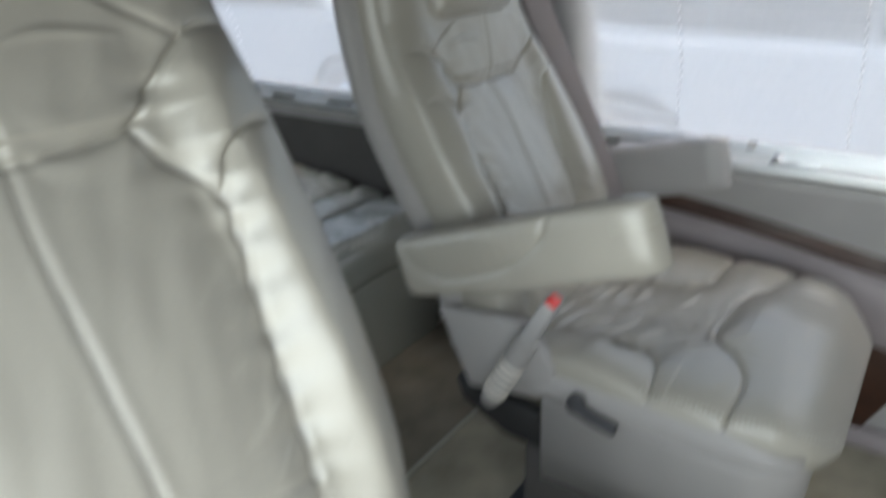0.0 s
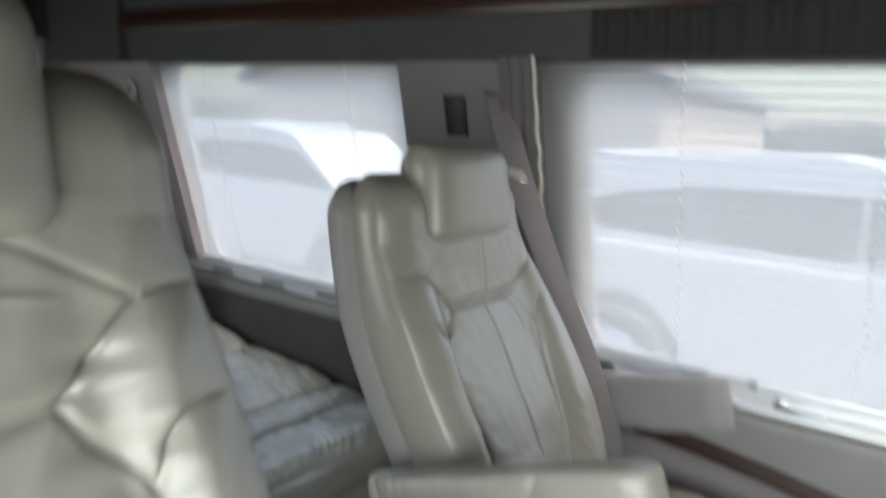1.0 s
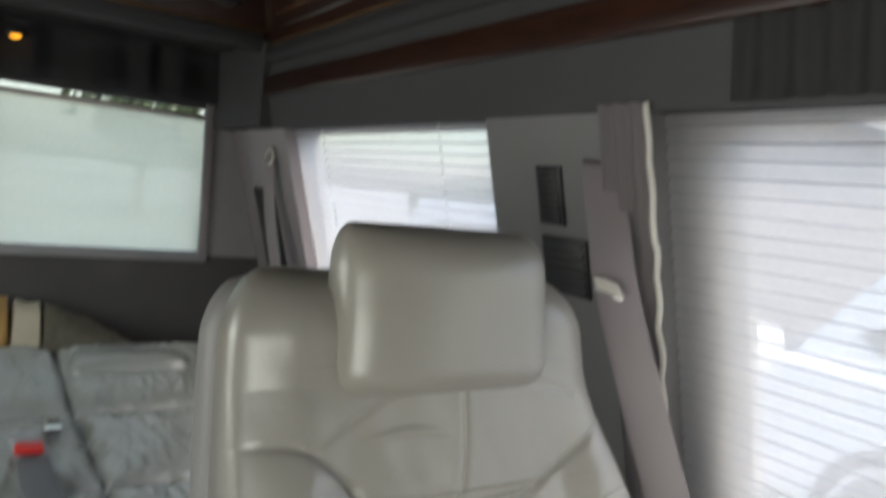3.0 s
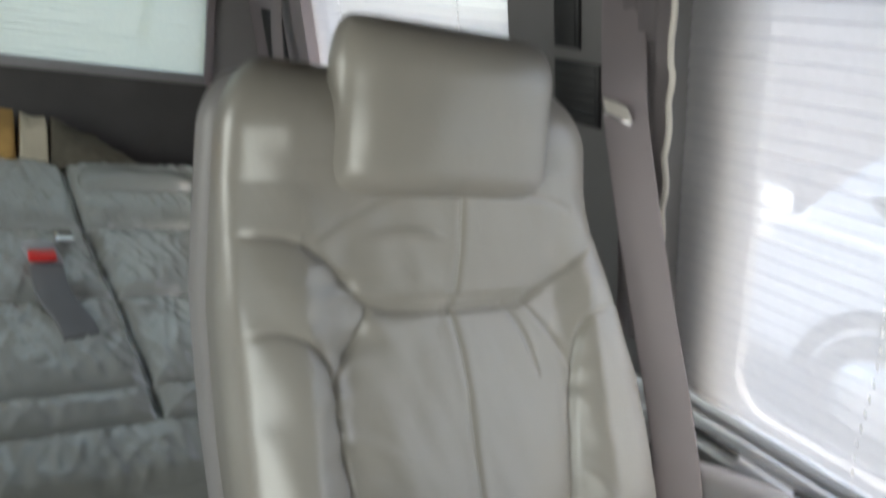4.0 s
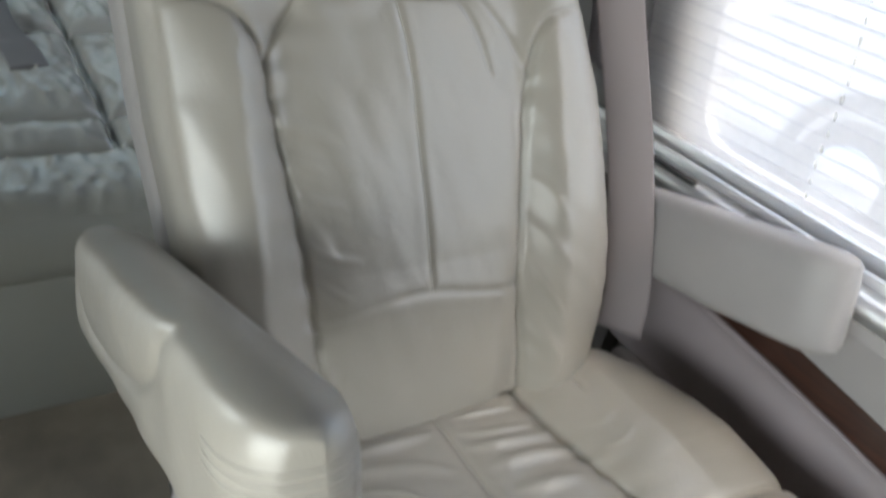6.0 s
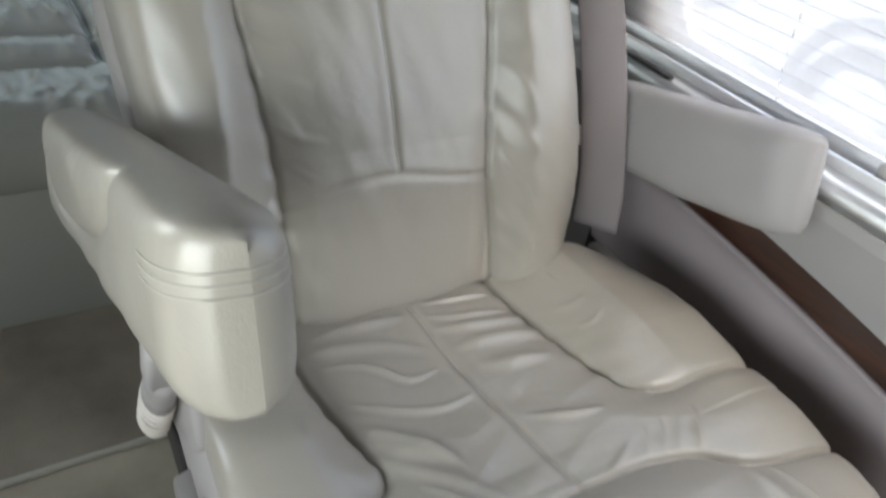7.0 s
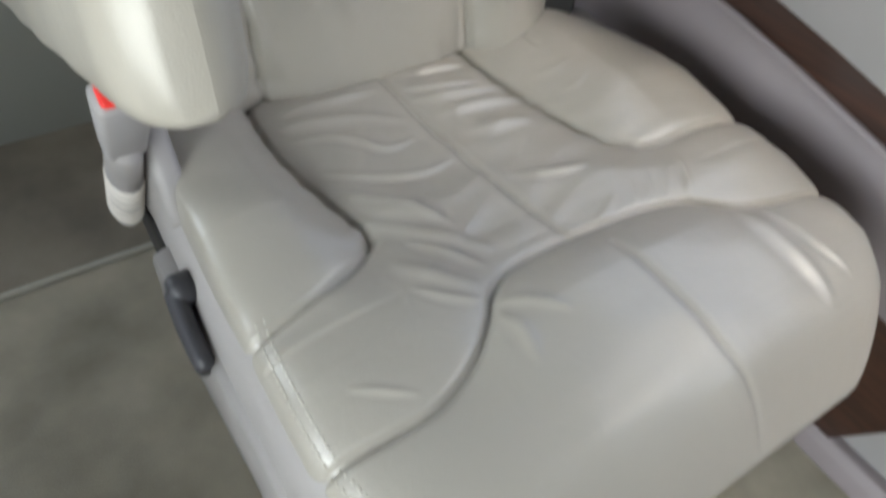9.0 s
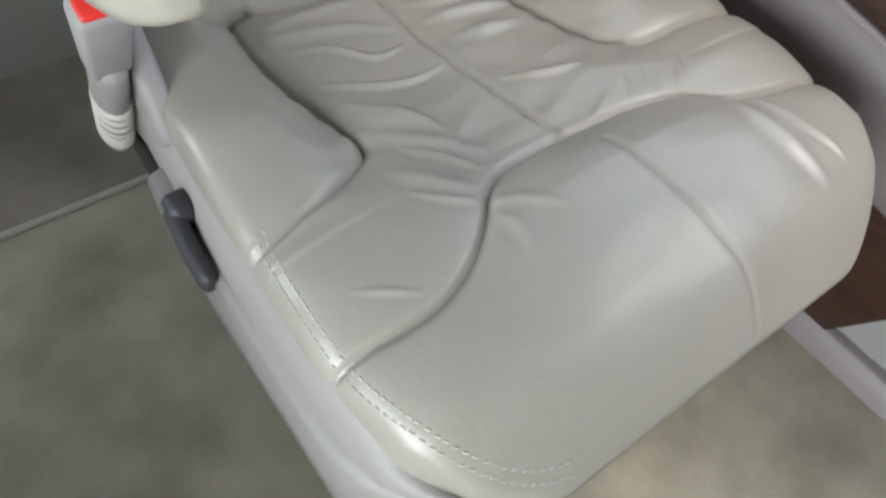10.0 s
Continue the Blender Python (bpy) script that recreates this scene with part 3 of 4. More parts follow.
BACK_FINE = [smooth_line(on_back(p), 6) for p in (
    [(-0.192, 0.942), (-0.162, 0.960), (-0.12, 0.983), (-0.09, 0.990), (0.0, 0.992), (0.08, 0.987), (0.13, 0.975)],
    [(-0.030, 0.99), (-0.029, 0.932), (-0.033, 0.871)],
    [(0.065, 0.873), (0.089, 0.850), (0.112, 0.825), (0.128, 0.800)],
    [(0.040, 0.872), (0.060, 0.845), (0.078, 0.80)],
    [(-0.033, 0.871), (-0.024, 0.826), (-0.020, 0.76), (-0.018, 0.69), (-0.017, 0.601)],
    [(-0.144, 0.584), (-0.103, 0.594), (-0.061, 0.600), (-0.018, 0.601), (0.032, 0.593), (0.107, 0.583)])]
BACK_FOLDS = [smooth_line(on_back(p), 4) for p in (
    [(0.113, 0.565), (0.143, 0.517), (0.163, 0.481)], [(0.116, 0.537), (0.139, 0.507), (0.151, 0.486)], [(0.118, 0.610), (0.134, 0.583), (0.158, 0.544)],
    [(0.120, 0.655), (0.140, 0.63), (0.165, 0.60)], [(0.122, 0.70), (0.14, 0.682), (0.16, 0.65)],
    [(-0.144, 0.632), (-0.124, 0.616), (-0.104, 0.604)], [(-0.148, 0.690), (-0.131, 0.663), (-0.118, 0.645)], [(-0.157, 0.715), (-0.135, 0.700), (-0.105, 0.692)],
    [(-0.160, 0.742), (-0.14, 0.728), (-0.12, 0.722)], [(-0.163, 0.765), (-0.14, 0.758), (-0.105, 0.742)], [(-0.152, 0.668), (-0.128, 0.650), (-0.09, 0.640)],
    [(-0.142, 0.56), (-0.132, 0.53), (-0.128, 0.49)], [(-0.138, 0.54), (-0.122, 0.50), (-0.115, 0.47)],
    [(-0.15, 0.945), (-0.09, 0.952), (-0.045, 0.945)])]


def back_relief(a, z, d):
    x = a + lean(z)
    r = 0.0
    outer = min(1.0, max(0.0, (abs(x + 0.022) - 0.128) / 0.055))
    if z < 0.98:
        r += 0.027 * outer * outer * (3 - 2 * outer) * min(1.0, (0.98 - z) / 0.15)
    if 0.86 < z < 1.0:
        r += 0.008 * math.exp(-((x + 0.02) / 0.10) ** 2)
    r += 0.005 * min(1.0, max(0.0, (0.598 - z) / 0.03)) * min(1.0, max(0.0, (0.125 - abs(x + 0.018)) / 0.03))
    # puckers beside the stitches
    r += 0.0026 * math.sin(z * 175 + 3 * wob(x, z, 14)) * math.exp(-d / 0.016) * (0.3 + 0.7 * (x < -0.05)) * (abs(x) < 0.2)
    if x > 0.12 and z < 0.72:
        r += 0.0006 * math.sin((z + 0.75 * x) * 190 + 2.5 * wob(x, z, 12, 3.0)) * max(0.0, 1 - abs(z - 0.56) / 0.17)
    r += 0.0022 * wob(x, z, 11, 1.0) + 0.0012 * wob(x + 0.35 * z, 0.4 * z, 38, 2.0)
    return r


CUSH_Y = [-0.03, 0.0, 0.1, 0.2, 0.32, 0.42, 0.48, 0.52, 0.56]
CUSH_Z = [0.437, 0.438, 0.442, 0.45, 0.468, 0.470, 0.455, 0.43, 0.39]
HS = np.linspace(-0.05, 0.58, 64)
TOPS = np.convolve(np.pad(np.interp(HS, CUSH_Y, CUSH_Z), 3, mode="edge"), np.ones(7) / 7, "valid")


def cush_wide(h):
    left = float(np.interp(h, [-0.03, 0.0, 0.2, 0.38, 0.46, 0.51, 0.55], [0.25, 0.262, 0.275, 0.280, 0.268, 0.242, 0.20]))
    right = float(np.interp(h, [-0.03, 0.0, 0.06, 0.12, 0.26, 0.38, 0.44, 0.49, 0.52, 0.55], [0.255, 0.280, 0.312, 0.332, 0.338, 0.326, 0.312, 0.280, 0.250, 0.215]))
    return left, right


CUSH_FINE = [smooth_line(p, 6) for p in (
    [(-0.003, -0.03), (-0.002, 0.06), (0.0, 0.165), (0.012, 0.314)],
    [(0.026, 0.349), (0.026, 0.382), (0.028, 0.43), (0.032, 0.468), (0.042, 0.495), (0.048, 0.515), (0.05, 0.535)],
    [(0.185, -0.02), (0.19, 0.05)])]
CUSH_SEAMS = [smooth_line(p, 6) for p in (
    [(-0.153, -0.02), (-0.160, 0.07), (-0.155, 0.125), (-0.145, 0.175), (-0.139, 0.205), (-0.142, 0.228), (-0.160, 0.243), (-0.186, 0.256), (-0.220, 0.266), (-0.253, 0.272), (-0.30, 0.275)],
    [(0.112, -0.02), (0.118, 0.058), (0.127, 0.12), (0.136, 0.182), (0.146, 0.216), (0.165, 0.240), (0.20, 0.252), (0.26, 0.252), (0.33, 0.258)],
    [(-0.30, 0.392), (-0.25, 0.394), (-0.217, 0.398), (-0.181, 0.396), (-0.142, 0.380), (-0.112, 0.356), (-0.091, 0.334), (-0.060, 0.318), (-0.018, 0.313), (0.020, 0.314), (0.056, 0.317), (0.098, 0.321), (0.140, 0.334), (0.180, 0.362), (0.235, 0.376), (0.285, 0.382), (0.36, 0.388)])]
FOLDS = [smooth_line(p, 4) for p in (
    [(-0.145, 0.155), (-0.117, 0.177), (-0.086, 0.208), (-0.066, 0.252)], [(-0.135, 0.203), (-0.104, 0.236), (-0.077, 0.267), (-0.055, 0.292)],
    [(-0.150, 0.069), (-0.095, 0.089), (-0.060, 0.121), (-0.020, 0.117)], [(-0.148, 0.047), (-0.103, 0.055), (-0.056, 0.067), (-0.010, 0.091)], [(-0.135, 0.029), (-0.062, 0.028), (-0.015, 0.031)],
    [(-0.142, 0.123), (-0.098, 0.153), (-0.050, 0.170), (-0.008, 0.166)], [(-0.145, 0.266), (-0.121, 0.298), (-0.096, 0.326)], [(-0.148, 0.298), (-0.126, 0.322), (-0.103, 0.341)],
    [(-0.118, 0.245), (-0.095, 0.275), (-0.075, 0.308)], [(-0.13, 0.18), (-0.10, 0.208), (-0.07, 0.235)],
    [(0.005, 0.042), (0.052, 0.058), (0.108, 0.063)], [(0.001, 0.063), (0.055, 0.076), (0.122, 0.083)], [(0.006, 0.099), (0.076, 0.104), (0.120, 0.114)], [(0.01, 0.018), (0.06, 0.026), (0.105, 0.03)],
    [(0.02, 0.135), (0.06, 0.143), (0.11, 0.150)], [(0.090, 0.318), (0.104, 0.30), (0.117, 0.283)], [(0.111, 0.321), (0.126, 0.30), (0.140, 0.280)], [(0.126, 0.326), (0.145, 0.305), (0.160, 0.288)], [(0.147, 0.334), (0.166, 0.31), (0.185, 0.284)],
    [(0.040, 0.316), (0.065, 0.305), (0.090, 0.292)], [(0.175, 0.365), (0.173, 0.42), (0.182, 0.485)], [(0.198, 0.37), (0.206, 0.425), (0.224, 0.475)],
    [(-0.100, 0.344), (-0.077, 0.360), (-0.055, 0.388)], [(-0.103, 0.356), (-0.099, 0.381), (-0.108, 0.412)], [(-0.235, 0.352), (-0.212, 0.368), (-0.190, 0.384)],
    [(0.150, 0.09), (0.175, 0.10), (0.20, 0.095)], [(0.155, 0.13), (0.178, 0.135), (0.20, 0.125)], [(0.02, 0.215), (0.06, 0.235), (0.10, 0.245)])]


def cush_relief(a, h, d):
    r = 0.0
    outer = min(1.0, max(0.0, (-a - 0.145) / 0.06)) if a < 0 else 0.62 * min(1.0, max(0.0, (a - 0.115) / 0.11))
    if h < 0.30:
        r += 0.026 * outer * outer * (3 - 2 * outer) * min(1.0, (0.32 - h) / 0.15) ** 1.3
    if h < 0.33:
        r -= 0.012 * math.exp(-((a + 0.01) / 0.11) ** 2) * min(1.0, (0.33 - h) / 0.06)
    if h > 0.30:
        r += 0.014 * math.exp(-((a - 0.0) / 0.16) ** 2) * min(1.0, (h - 0.30) / 0.07)
    r += 0.002 * math.sin(h * 190 + 3 * wob(a, h, 15)) * math.exp(-d / 0.014) * (h < 0.3)
    if h < 0.32:
        inset = max(0.0, 1 - (abs(a + 0.01) / 0.15) ** 4) * min(1.0, (0.32 - h) / 0.03)
        r += 0.0020 * inset * (1 - abs(wob(a * 0.5 + 0.35 * h, h + 0.3 * a, 20, 14.0))) ** 3
    r += 0.0025 * wob(a, h, 10, 4.0) + 0.0014 * wob(a * 0.5, h, 36, 5.0)
    return r


def rolled(centre, tilt, length, tall, thick, outward, seams, relief, drift=0.0):
    """An armrest: a long padded form, its face turned outward."""
    c, s = math.cos(tilt), math.sin(tilt)
    return pillow(lambda h: Vector(centre) + Vector((drift * h, -c * h, s * h)), lambda h: (tall * min(1.0, 0.80 + 1.2 * h), tall), thick, thick, 0, length, 90, 60, power=3.6,
                  round_lo=0.045, round_hi=0.05, seams=seams, groove=0.004, puff=0.006, reach=0.02, relief=relief, normal=(outward, 0, 0), side=(0, s, c), sink=0.004)


def arm_relief(a, h, d):
    inside = max(0.0, 1 - (abs(h - 0.16) / 0.14) ** 4) * (a > -0.025)
    return 0.0017 * inside * math.sin(h * 330 + 4 * wob(a, h, 9)) * (0.5 + 0.5 * wob(a, h, 30, 7.0)) + 0.0025 * wob(a, h, 18, 8.0)


def headrest_form(shift=0.0):
    def relief(a, h, d):
        edge = abs(a) / 0.12
        return 0.0002 * math.sin(h * 260 + 5 * wob(a, h, 12)) * max(0.0, edge - 0.55) + 0.002 * wob(a, h, 16, 6.0) + 0.004 * (1 - edge)
    return pillow(lambda z: Vector((-0.043 * HAND[0] + shift, 0.218 + 0.16 * (z - 1.0), z)), lambda z: (0.127 + 0.03 * (1.15 - z), 0.126), 0.066, 0.05, 0.977, 1.153, 70, 90,
                  power=3.4, round_lo=0.035, round_hi=0.055, seams=[], relief=relief)


def stitches(bm, line, step=0.0074, size=0.0050, gap=0.0034):
    """Two rows of short stitches that lie on a form below a line in plan."""
    tree = BVHTree.FromBMesh(bm)
    out = bmesh.new()
    for off in (-gap, gap):
        p = smooth_line(line, 30)
        run, nxt = 0.0, 0.0
        for a, b in zip(p, p[1:]):
            d = b - a
            ln = float(np.hypot(*d))
            run += ln
            if run < nxt or ln < 1e-6:
                continue
            nxt += step
            d = d / ln
            q = a + off * np.array([-d[1], d[0]])
            hit, nor, _, _ = tree.ray_cast(Vector((q[0], q[1], 0.7)), Vector((0, 0, -1)))
            if hit is None:
                continue
            z = nor.normalized()
            z = -z if z.z < 0 else z
            x = Vector((d[0], d[1], 0))
            x = (x - z * x.dot(z)).normalized()
            y = z.cross(x)
            vs = [out.verts.new(hit + x * size * 0.5 * i + y * 0.0011 * j + z * (k + 0.0003)) for i, j, k in ((-1, -1, 0), (1, -1, 0), (1, 1, 0), (-1, 1, 0), (-0.6, 0, 0.0008), (0.6, 0, 0.0008))]
            for f in ((0, 1, 5, 4), (1, 2, 5), (2, 3, 4, 5), (3, 0, 4)):
                out.faces.new([vs[i] for i in f])
    return out


def chair(label, shift=0.0):
    t = thing("captains_chair", label, "chair", "captain's chairs in the middle row")
    back = pillow(back_mid, back_wide, 0.075, 0.05, 0.405, 1.098, 320, 250, power=4.2, round_lo=0.03, round_hi=0.075, seams=BACK_SEAMS, fine=BACK_FINE, groove=0.0055, puff=0.0095, reach=0.034, relief=back_relief, sink=0.0034, fade=0.8, folds=BACK_FOLDS, fold_height=0.0030, fold_width=0.007)
    tree = BVHTree.FromBMesh(back)
    rest = part("backrest", back, LEATHER, t)
    for line in (BACK_FINE[1], BACK_FINE[4]):
        pts = []
        for a, z in line:
            n = Vector((1, 0, 0)).cross(back_mid(z + 0.004) - back_mid(z - 0.004)).normalized()
            pts.append(tree.ray_cast(back_mid(z) + Vector((a, 0, 0)) + n * 0.4, -n)[0])
        part("seam_thread", tube([p for p in pts if p], 0.0008, 6), THREAD, rest)
    part("back_shell", pillow(lambda z: back_mid(z) + Vector((0, 0.045, -0.004)), lambda z: (back_wide(z)[0] + 0.006,) * 2, 0.055, 0.045, 0.36, 1.088, 60, 40, power=5, round_lo=0.03, round_hi=0.07), VINYL, t, "grey vinyl back cover")
    part("headrest", headrest_form(shift), LEATHER, t)
    for x in (-0.10, -0.01):
        part("headrest_post", tube([(x, 0.235, 0.99), (x, 0.24, 1.06)], 0.006, 10), CHROME, t)
    cushion = pillow(lambda h: Vector((0.0, -h, 0.395)), cush_wide, lambda h: float(np.interp(h, HS, TOPS)) - 0.395, 0.05, -0.03, 0.545, 300, 280, power=4.9, round_lo=0.03, round_hi=0.085,
                     seams=CUSH_SEAMS, fine=CUSH_FINE, groove=0.0065, puff=0.013, reach=0.034, relief=cush_relief, folds=FOLDS, fold_height=0.0040, fold_width=0.0068, normal=(0, 0, 1), sink=0.0034)
    sew = stitches(cushion, [(-0.259, -0.262), (-0.264, -0.30), (-0.267, -0.36), (-0.262, -0.42), (-0.246, -0.47), (-0.220, -0.505), (-0.19, -0.525), (-0.16, -0.534)])
    tree = BVHTree.FromBMesh(cushion)
    seat = part("cushion", cushion, LEATHER, t)
    for line in CUSH_FINE[:1]:
        pts = [tree.ray_cast(Vector((x, -h, 1)), Vector((0, 0, -1)))[0] for x, h in line]
        part("seam_thread", tube([p for p in pts if p], 0.0005, 6), THREAD, seat)
    tagged(part("stitching", sew, THREAD, seat, "pale double stitching", smooth=False), kind="stuff")
    side, rings = bmesh.new(), []
    for h in np.linspace(-0.015, 0.505, 48):
        e = (1 - (1 - min(1.0, (0.545 - h) / 0.085)) ** 2.2) ** (1 / 2.2)
        xe, f = -cush_wide(h)[0] * (0.80 + 0.20 * e), min(1.0, (0.53 - h) / 0.12)
        top, low = 0.390 + 0.054 * f ** 0.6, 0.408 - 0.020 * f
        rings.append([side.verts.new((xe + x, -h, z)) for x, z in ((0.034, top - 0.010), (0.016, top - 0.002), (0.003, top - 0.008), (-0.006, (top + low) / 2 + 0.006), (-0.013, low + 0.004), (-0.011, low), (0.03, low))])
    for a, b in zip(rings, rings[1:]):
        for k in range(7):
            side.faces.new((a[k], a[(k + 1) % 7], b[(k + 1) % 7], b[k]))
    side.faces.new(rings[0])
    side.faces.new(rings[-1][::-1])
    part("side_panel", side, VINYL, t, "grey vinyl cushion side")
    part("side_panel", prism([(0.01, 0.445), (-0.20, 0.44), (-0.38, 0.435), (-0.45, 0.42), (-0.475, 0.40), (-0.44, 0.375), (-0.10, 0.352), (0.02, 0.36)], 0, 0.300, 0.322, 0.006), VINYL, t, "grey vinyl cushion side")
    skirt = bmesh.new()
    ring = []
    for z, g in ((0.398, 0.000), (0.394, 0.011), (0.386, 0.013), (0.30, 0.010), (0.222, 0.002)):
        xa, ya, yb = 0.284 + g, -0.105, -0.50 - g
        turn = [(0.10 * (1 - math.sin(a)), 0.10 * (1 - math.cos(a))) for a in np.linspace(math.pi / 2, 0, 9)]
        pts = [(-xa, ya)] + [(-xa + u, yb + v) for u, v in turn] + [(xa - u, yb + v) for u, v in turn[::-1]] + [(xa, ya)]
        ring.append([skirt.verts.new((x, y, z)) for x, y in pts])
    for a, b in zip(ring, ring[1:]):
        for k in range(len(a)):
            skirt.faces.new((a[k], a[(k + 1) % len(a)], b[(k + 1) % len(b)], b[k]))
    skirt.faces.new(ring[0])
    skirt.faces.new(ring[-1][::-1])
    part("skirt", skirt, VINYL, t, "pale grey vinyl skirt below the cushion")
    part("pedestal", box((-0.20, -0.42, 0.012), (0.20, -0.02, 0.20), 0.012), DARK, t)
    part("floor_plate", box((-0.24, -0.46, 0.0), (0.24, 0.03, 0.014), 0.004), BLACK, t)
    return t


def add_fittings(t):
    """The belt buckle, the recline lever and the covers on the aisle side."""
    part("bracket", prism([(0.085, 0.365), (-0.09, 0.345), (-0.10, 0.27), (-0.02, 0.275), (0.07, 0.32)], 0, -0.275, -0.245, 0.004), BLACK, t)
    knob = part("recline_knob", tube([(-0.280, -0.165, 0.405), (-0.296, -0.165, 0.405), (-0.301, -0.165, 0.405)], [0.017, 0.017, 0.013], 20), SWITCH, t, "dark recline lever")
    part("lever", tube(smooth_line([(-0.296, -0.165, 0.405), (-0.299, -0.20, 0.396), (-0.299, -0.240, 0.388)], 8), [0.0125] * 16 + [0.010], 12, flat=0.75), SWITCH, knob)
    # buckle on its sleeve
    b0, b1 = Vector((-0.292, 0.005, 0.345)), Vector((-0.291, -0.118, 0.585))
    ax = (b1 - b0).normalized()
    rad = [0.013, 0.019, 0.020]
    pts = [b0, b0 + ax * 0.012, b0 + ax * 0.03]
    for i in range(11):
        pts.append(b0 + ax * (0.04 + 0.0085 * i))
        rad.append(0.0225 if i % 2 else 0.0175)
    pts += [b0 + ax * 0.135, b0 + ax * 0.175, b0 + ax * 0.185]
    rad += [0.022, 0.0215, 0.019]
    sleeve = part("buckle_sleeve", tube(pts, rad, 16, flat=0.7), VINYL, t, "ribbed grey buckle sleeve")
    for i in range(6):
        c = b0 + ax * (0.034 + 0.0145 * i)
        part("rib", tube([c - ax * 0.0034, c - ax * 0.0014, c + ax * 0.0014, c + ax * 0.0034], [0.0185, 0.0240, 0.0240, 0.0185], 18, flat=0.7), PIPING, sleeve)
    turn = Matrix.Translation(b0) @ ax.to_track_quat("Z", "X").to_matrix().to_4x4()
    head = box((-0.014, -0.020, 0.175), (0.014, 0.020, 0.268), 0.006)
    for v in head.verts:
        k = (v.co.z - 0.175) / 0.093
        v.co.y *= 0.82 + 0.22 * k
    head.transform(turn)
    part("buckle", head, GREY, sleeve)
    button = box((-0.010, -0.016, 0.258), (0.010, 0.016, 0.2715), 0.003)
    button.transform(turn)
    part("release_button", button, RED, sleeve, "red release button")
    part("recliner_cover", prism([(0.125, 0.50), (0.055, 0.350), (-0.09, 0.375), (-0.12, 0.44), (-0.06, 0.52)], 0, -0.276, -0.252, 0.008), VINYL, t, "grey vinyl recliner cover")


def add_arms(t):
    d_seam = [smooth_line([(0.052, 0.025), (0.01, 0.045), (-0.018, 0.09), (-0.022, 0.16), (-0.012, 0.23), (0.02, 0.29), (0.056, 0.31)], 6)]
    arm = rolled((-0.306, 0.165, 0.580), 0.335, 0.470, 0.060, 0.034, -1, d_seam, arm_relief, 0.055)
    tree = BVHTree.FromBMesh(arm)
    rest = part("left_armrest", arm, LEATHER, t)
    # rows of stitches round the blunt end
    ahead, up = Vector((0.055, -0.944, 0.329)), Vector((0, 0.329, 0.944))
    for k in (0.019, 0.026, 0.033):
        core = Vector((-0.306, 0.165, 0.580)) + ahead * 0.40 + up * k
        ring = []
        for g in np.linspace(-1.35, 1.35, 40):
            w = ahead * math.cos(g) + Vector((1, 0, 0)) * math.sin(g)
            at = tree.ray_cast(core + w * 0.4, -w)[0]
            if at and (at - core).length < 0.12:
                ring.append(at)
        if len(ring) > 5:
            part("seam_thread", tube(ring, 0.0009, 6), THREAD, rest)
    part("arm_pivot", tube([(-0.27, 0.10, 0.60), (-0.24, 0.10, 0.60)], 0.03, 18), VINYL, t)
    part("right_armrest", rolled((0.372, 0.105, 0.578), 0.24, 0.318, 0.062, 0.038, -1, [], lambda a, h, d: 0.003 * wob(a, h, 16, 9.0)), GREY, t, "mauve-grey vinyl armrest")
    part("arm_pivot", tube([(0.22, 0.125, 0.555), (0.35, 0.085, 0.57)], 0.014, 18), VINYL, t)


window_chair = chair("beige leather captain's chair beside the shaded window")
HAND[0] = 0.3
door_chair = chair("cream leather captain's chair by the open sliding door", 0.015)
HAND[0] = 1
door_chair.matrix_basis = pose(-1.030, -0.205, 0.113, 0, 0, -4) @ Matrix.Diagonal((-1, 1, 1, 1))
part("riser", box((-0.24, -0.46, -0.113), (0.24, 0.03, 0.0), 0.006), DARK, door_chair)
add_arms(window_chair)
add_fittings(window_chair)


# ---- seat belts ----
def belt(label, points, across, width, guide):
    t = thing("seat_belt", label, "seat belt", "three-point belts on the side wall")
    part("webbing", ribbon(points, across, width), WEB, t)
    g = Vector(guide)
    loop = [g + Vector((0.0, 0.032 * math.cos(a), 0.022 * math.sin(a))) for a in np.linspace(0, math.tau, 22)]
    part("guide_loop", tube(loop, 0.0055, 8), PIPING, t, "pale belt guide loop")
    part("guide_bolt", tube([g + Vector((0.0, 0, 0.02)), g + Vector((0.03, 0, 0.02))], 0.012, 12), GREY, t)
    return t


front_belt = belt("mauve belt webbing hanging from the pillar down beside the chair",
     smooth_line([(0.308, 0.365, 1.262), (0.289, 0.315, 1.16), (0.282, 0.275, 1.07), (0.296, 0.19, 0.88), (0.308, 0.10, 0.70), (0.312, 0.035, 0.545), (0.316, 0.02, 0.46)], 8).tolist(),
     (0.62, -0.78, 0.0), 0.062, (0.312, 0.375, 1.272))
part("tongue", prism([(0.246, 1.076), (0.296, 1.083), (0.306, 1.099), (0.284, 1.098), (0.262, 1.094)], 0, 0.258, 0.264, 0.001), PIPING, front_belt, "pale belt tongue plate")
part("tongue_edge", tube([(0.258, 0.244, 1.074), (0.258, 0.298, 1.081), (0.258, 0.309, 1.098)], 0.0018, 6), CHROME, front_belt, "bright metal edge of the tongue")
belt("mauve belt webbing on the rear corner pillar",
     smooth_line([(0.292, 1.80, 1.24), (0.300, 1.79, 1.10), (0.315, 1.755, 0.95), (0.36, 1.72, 0.72), (0.40, 1.70, 0.55)], 8).tolist(), (0.3, -1, 0), 0.055, (0.292, 1.80, 1.245))


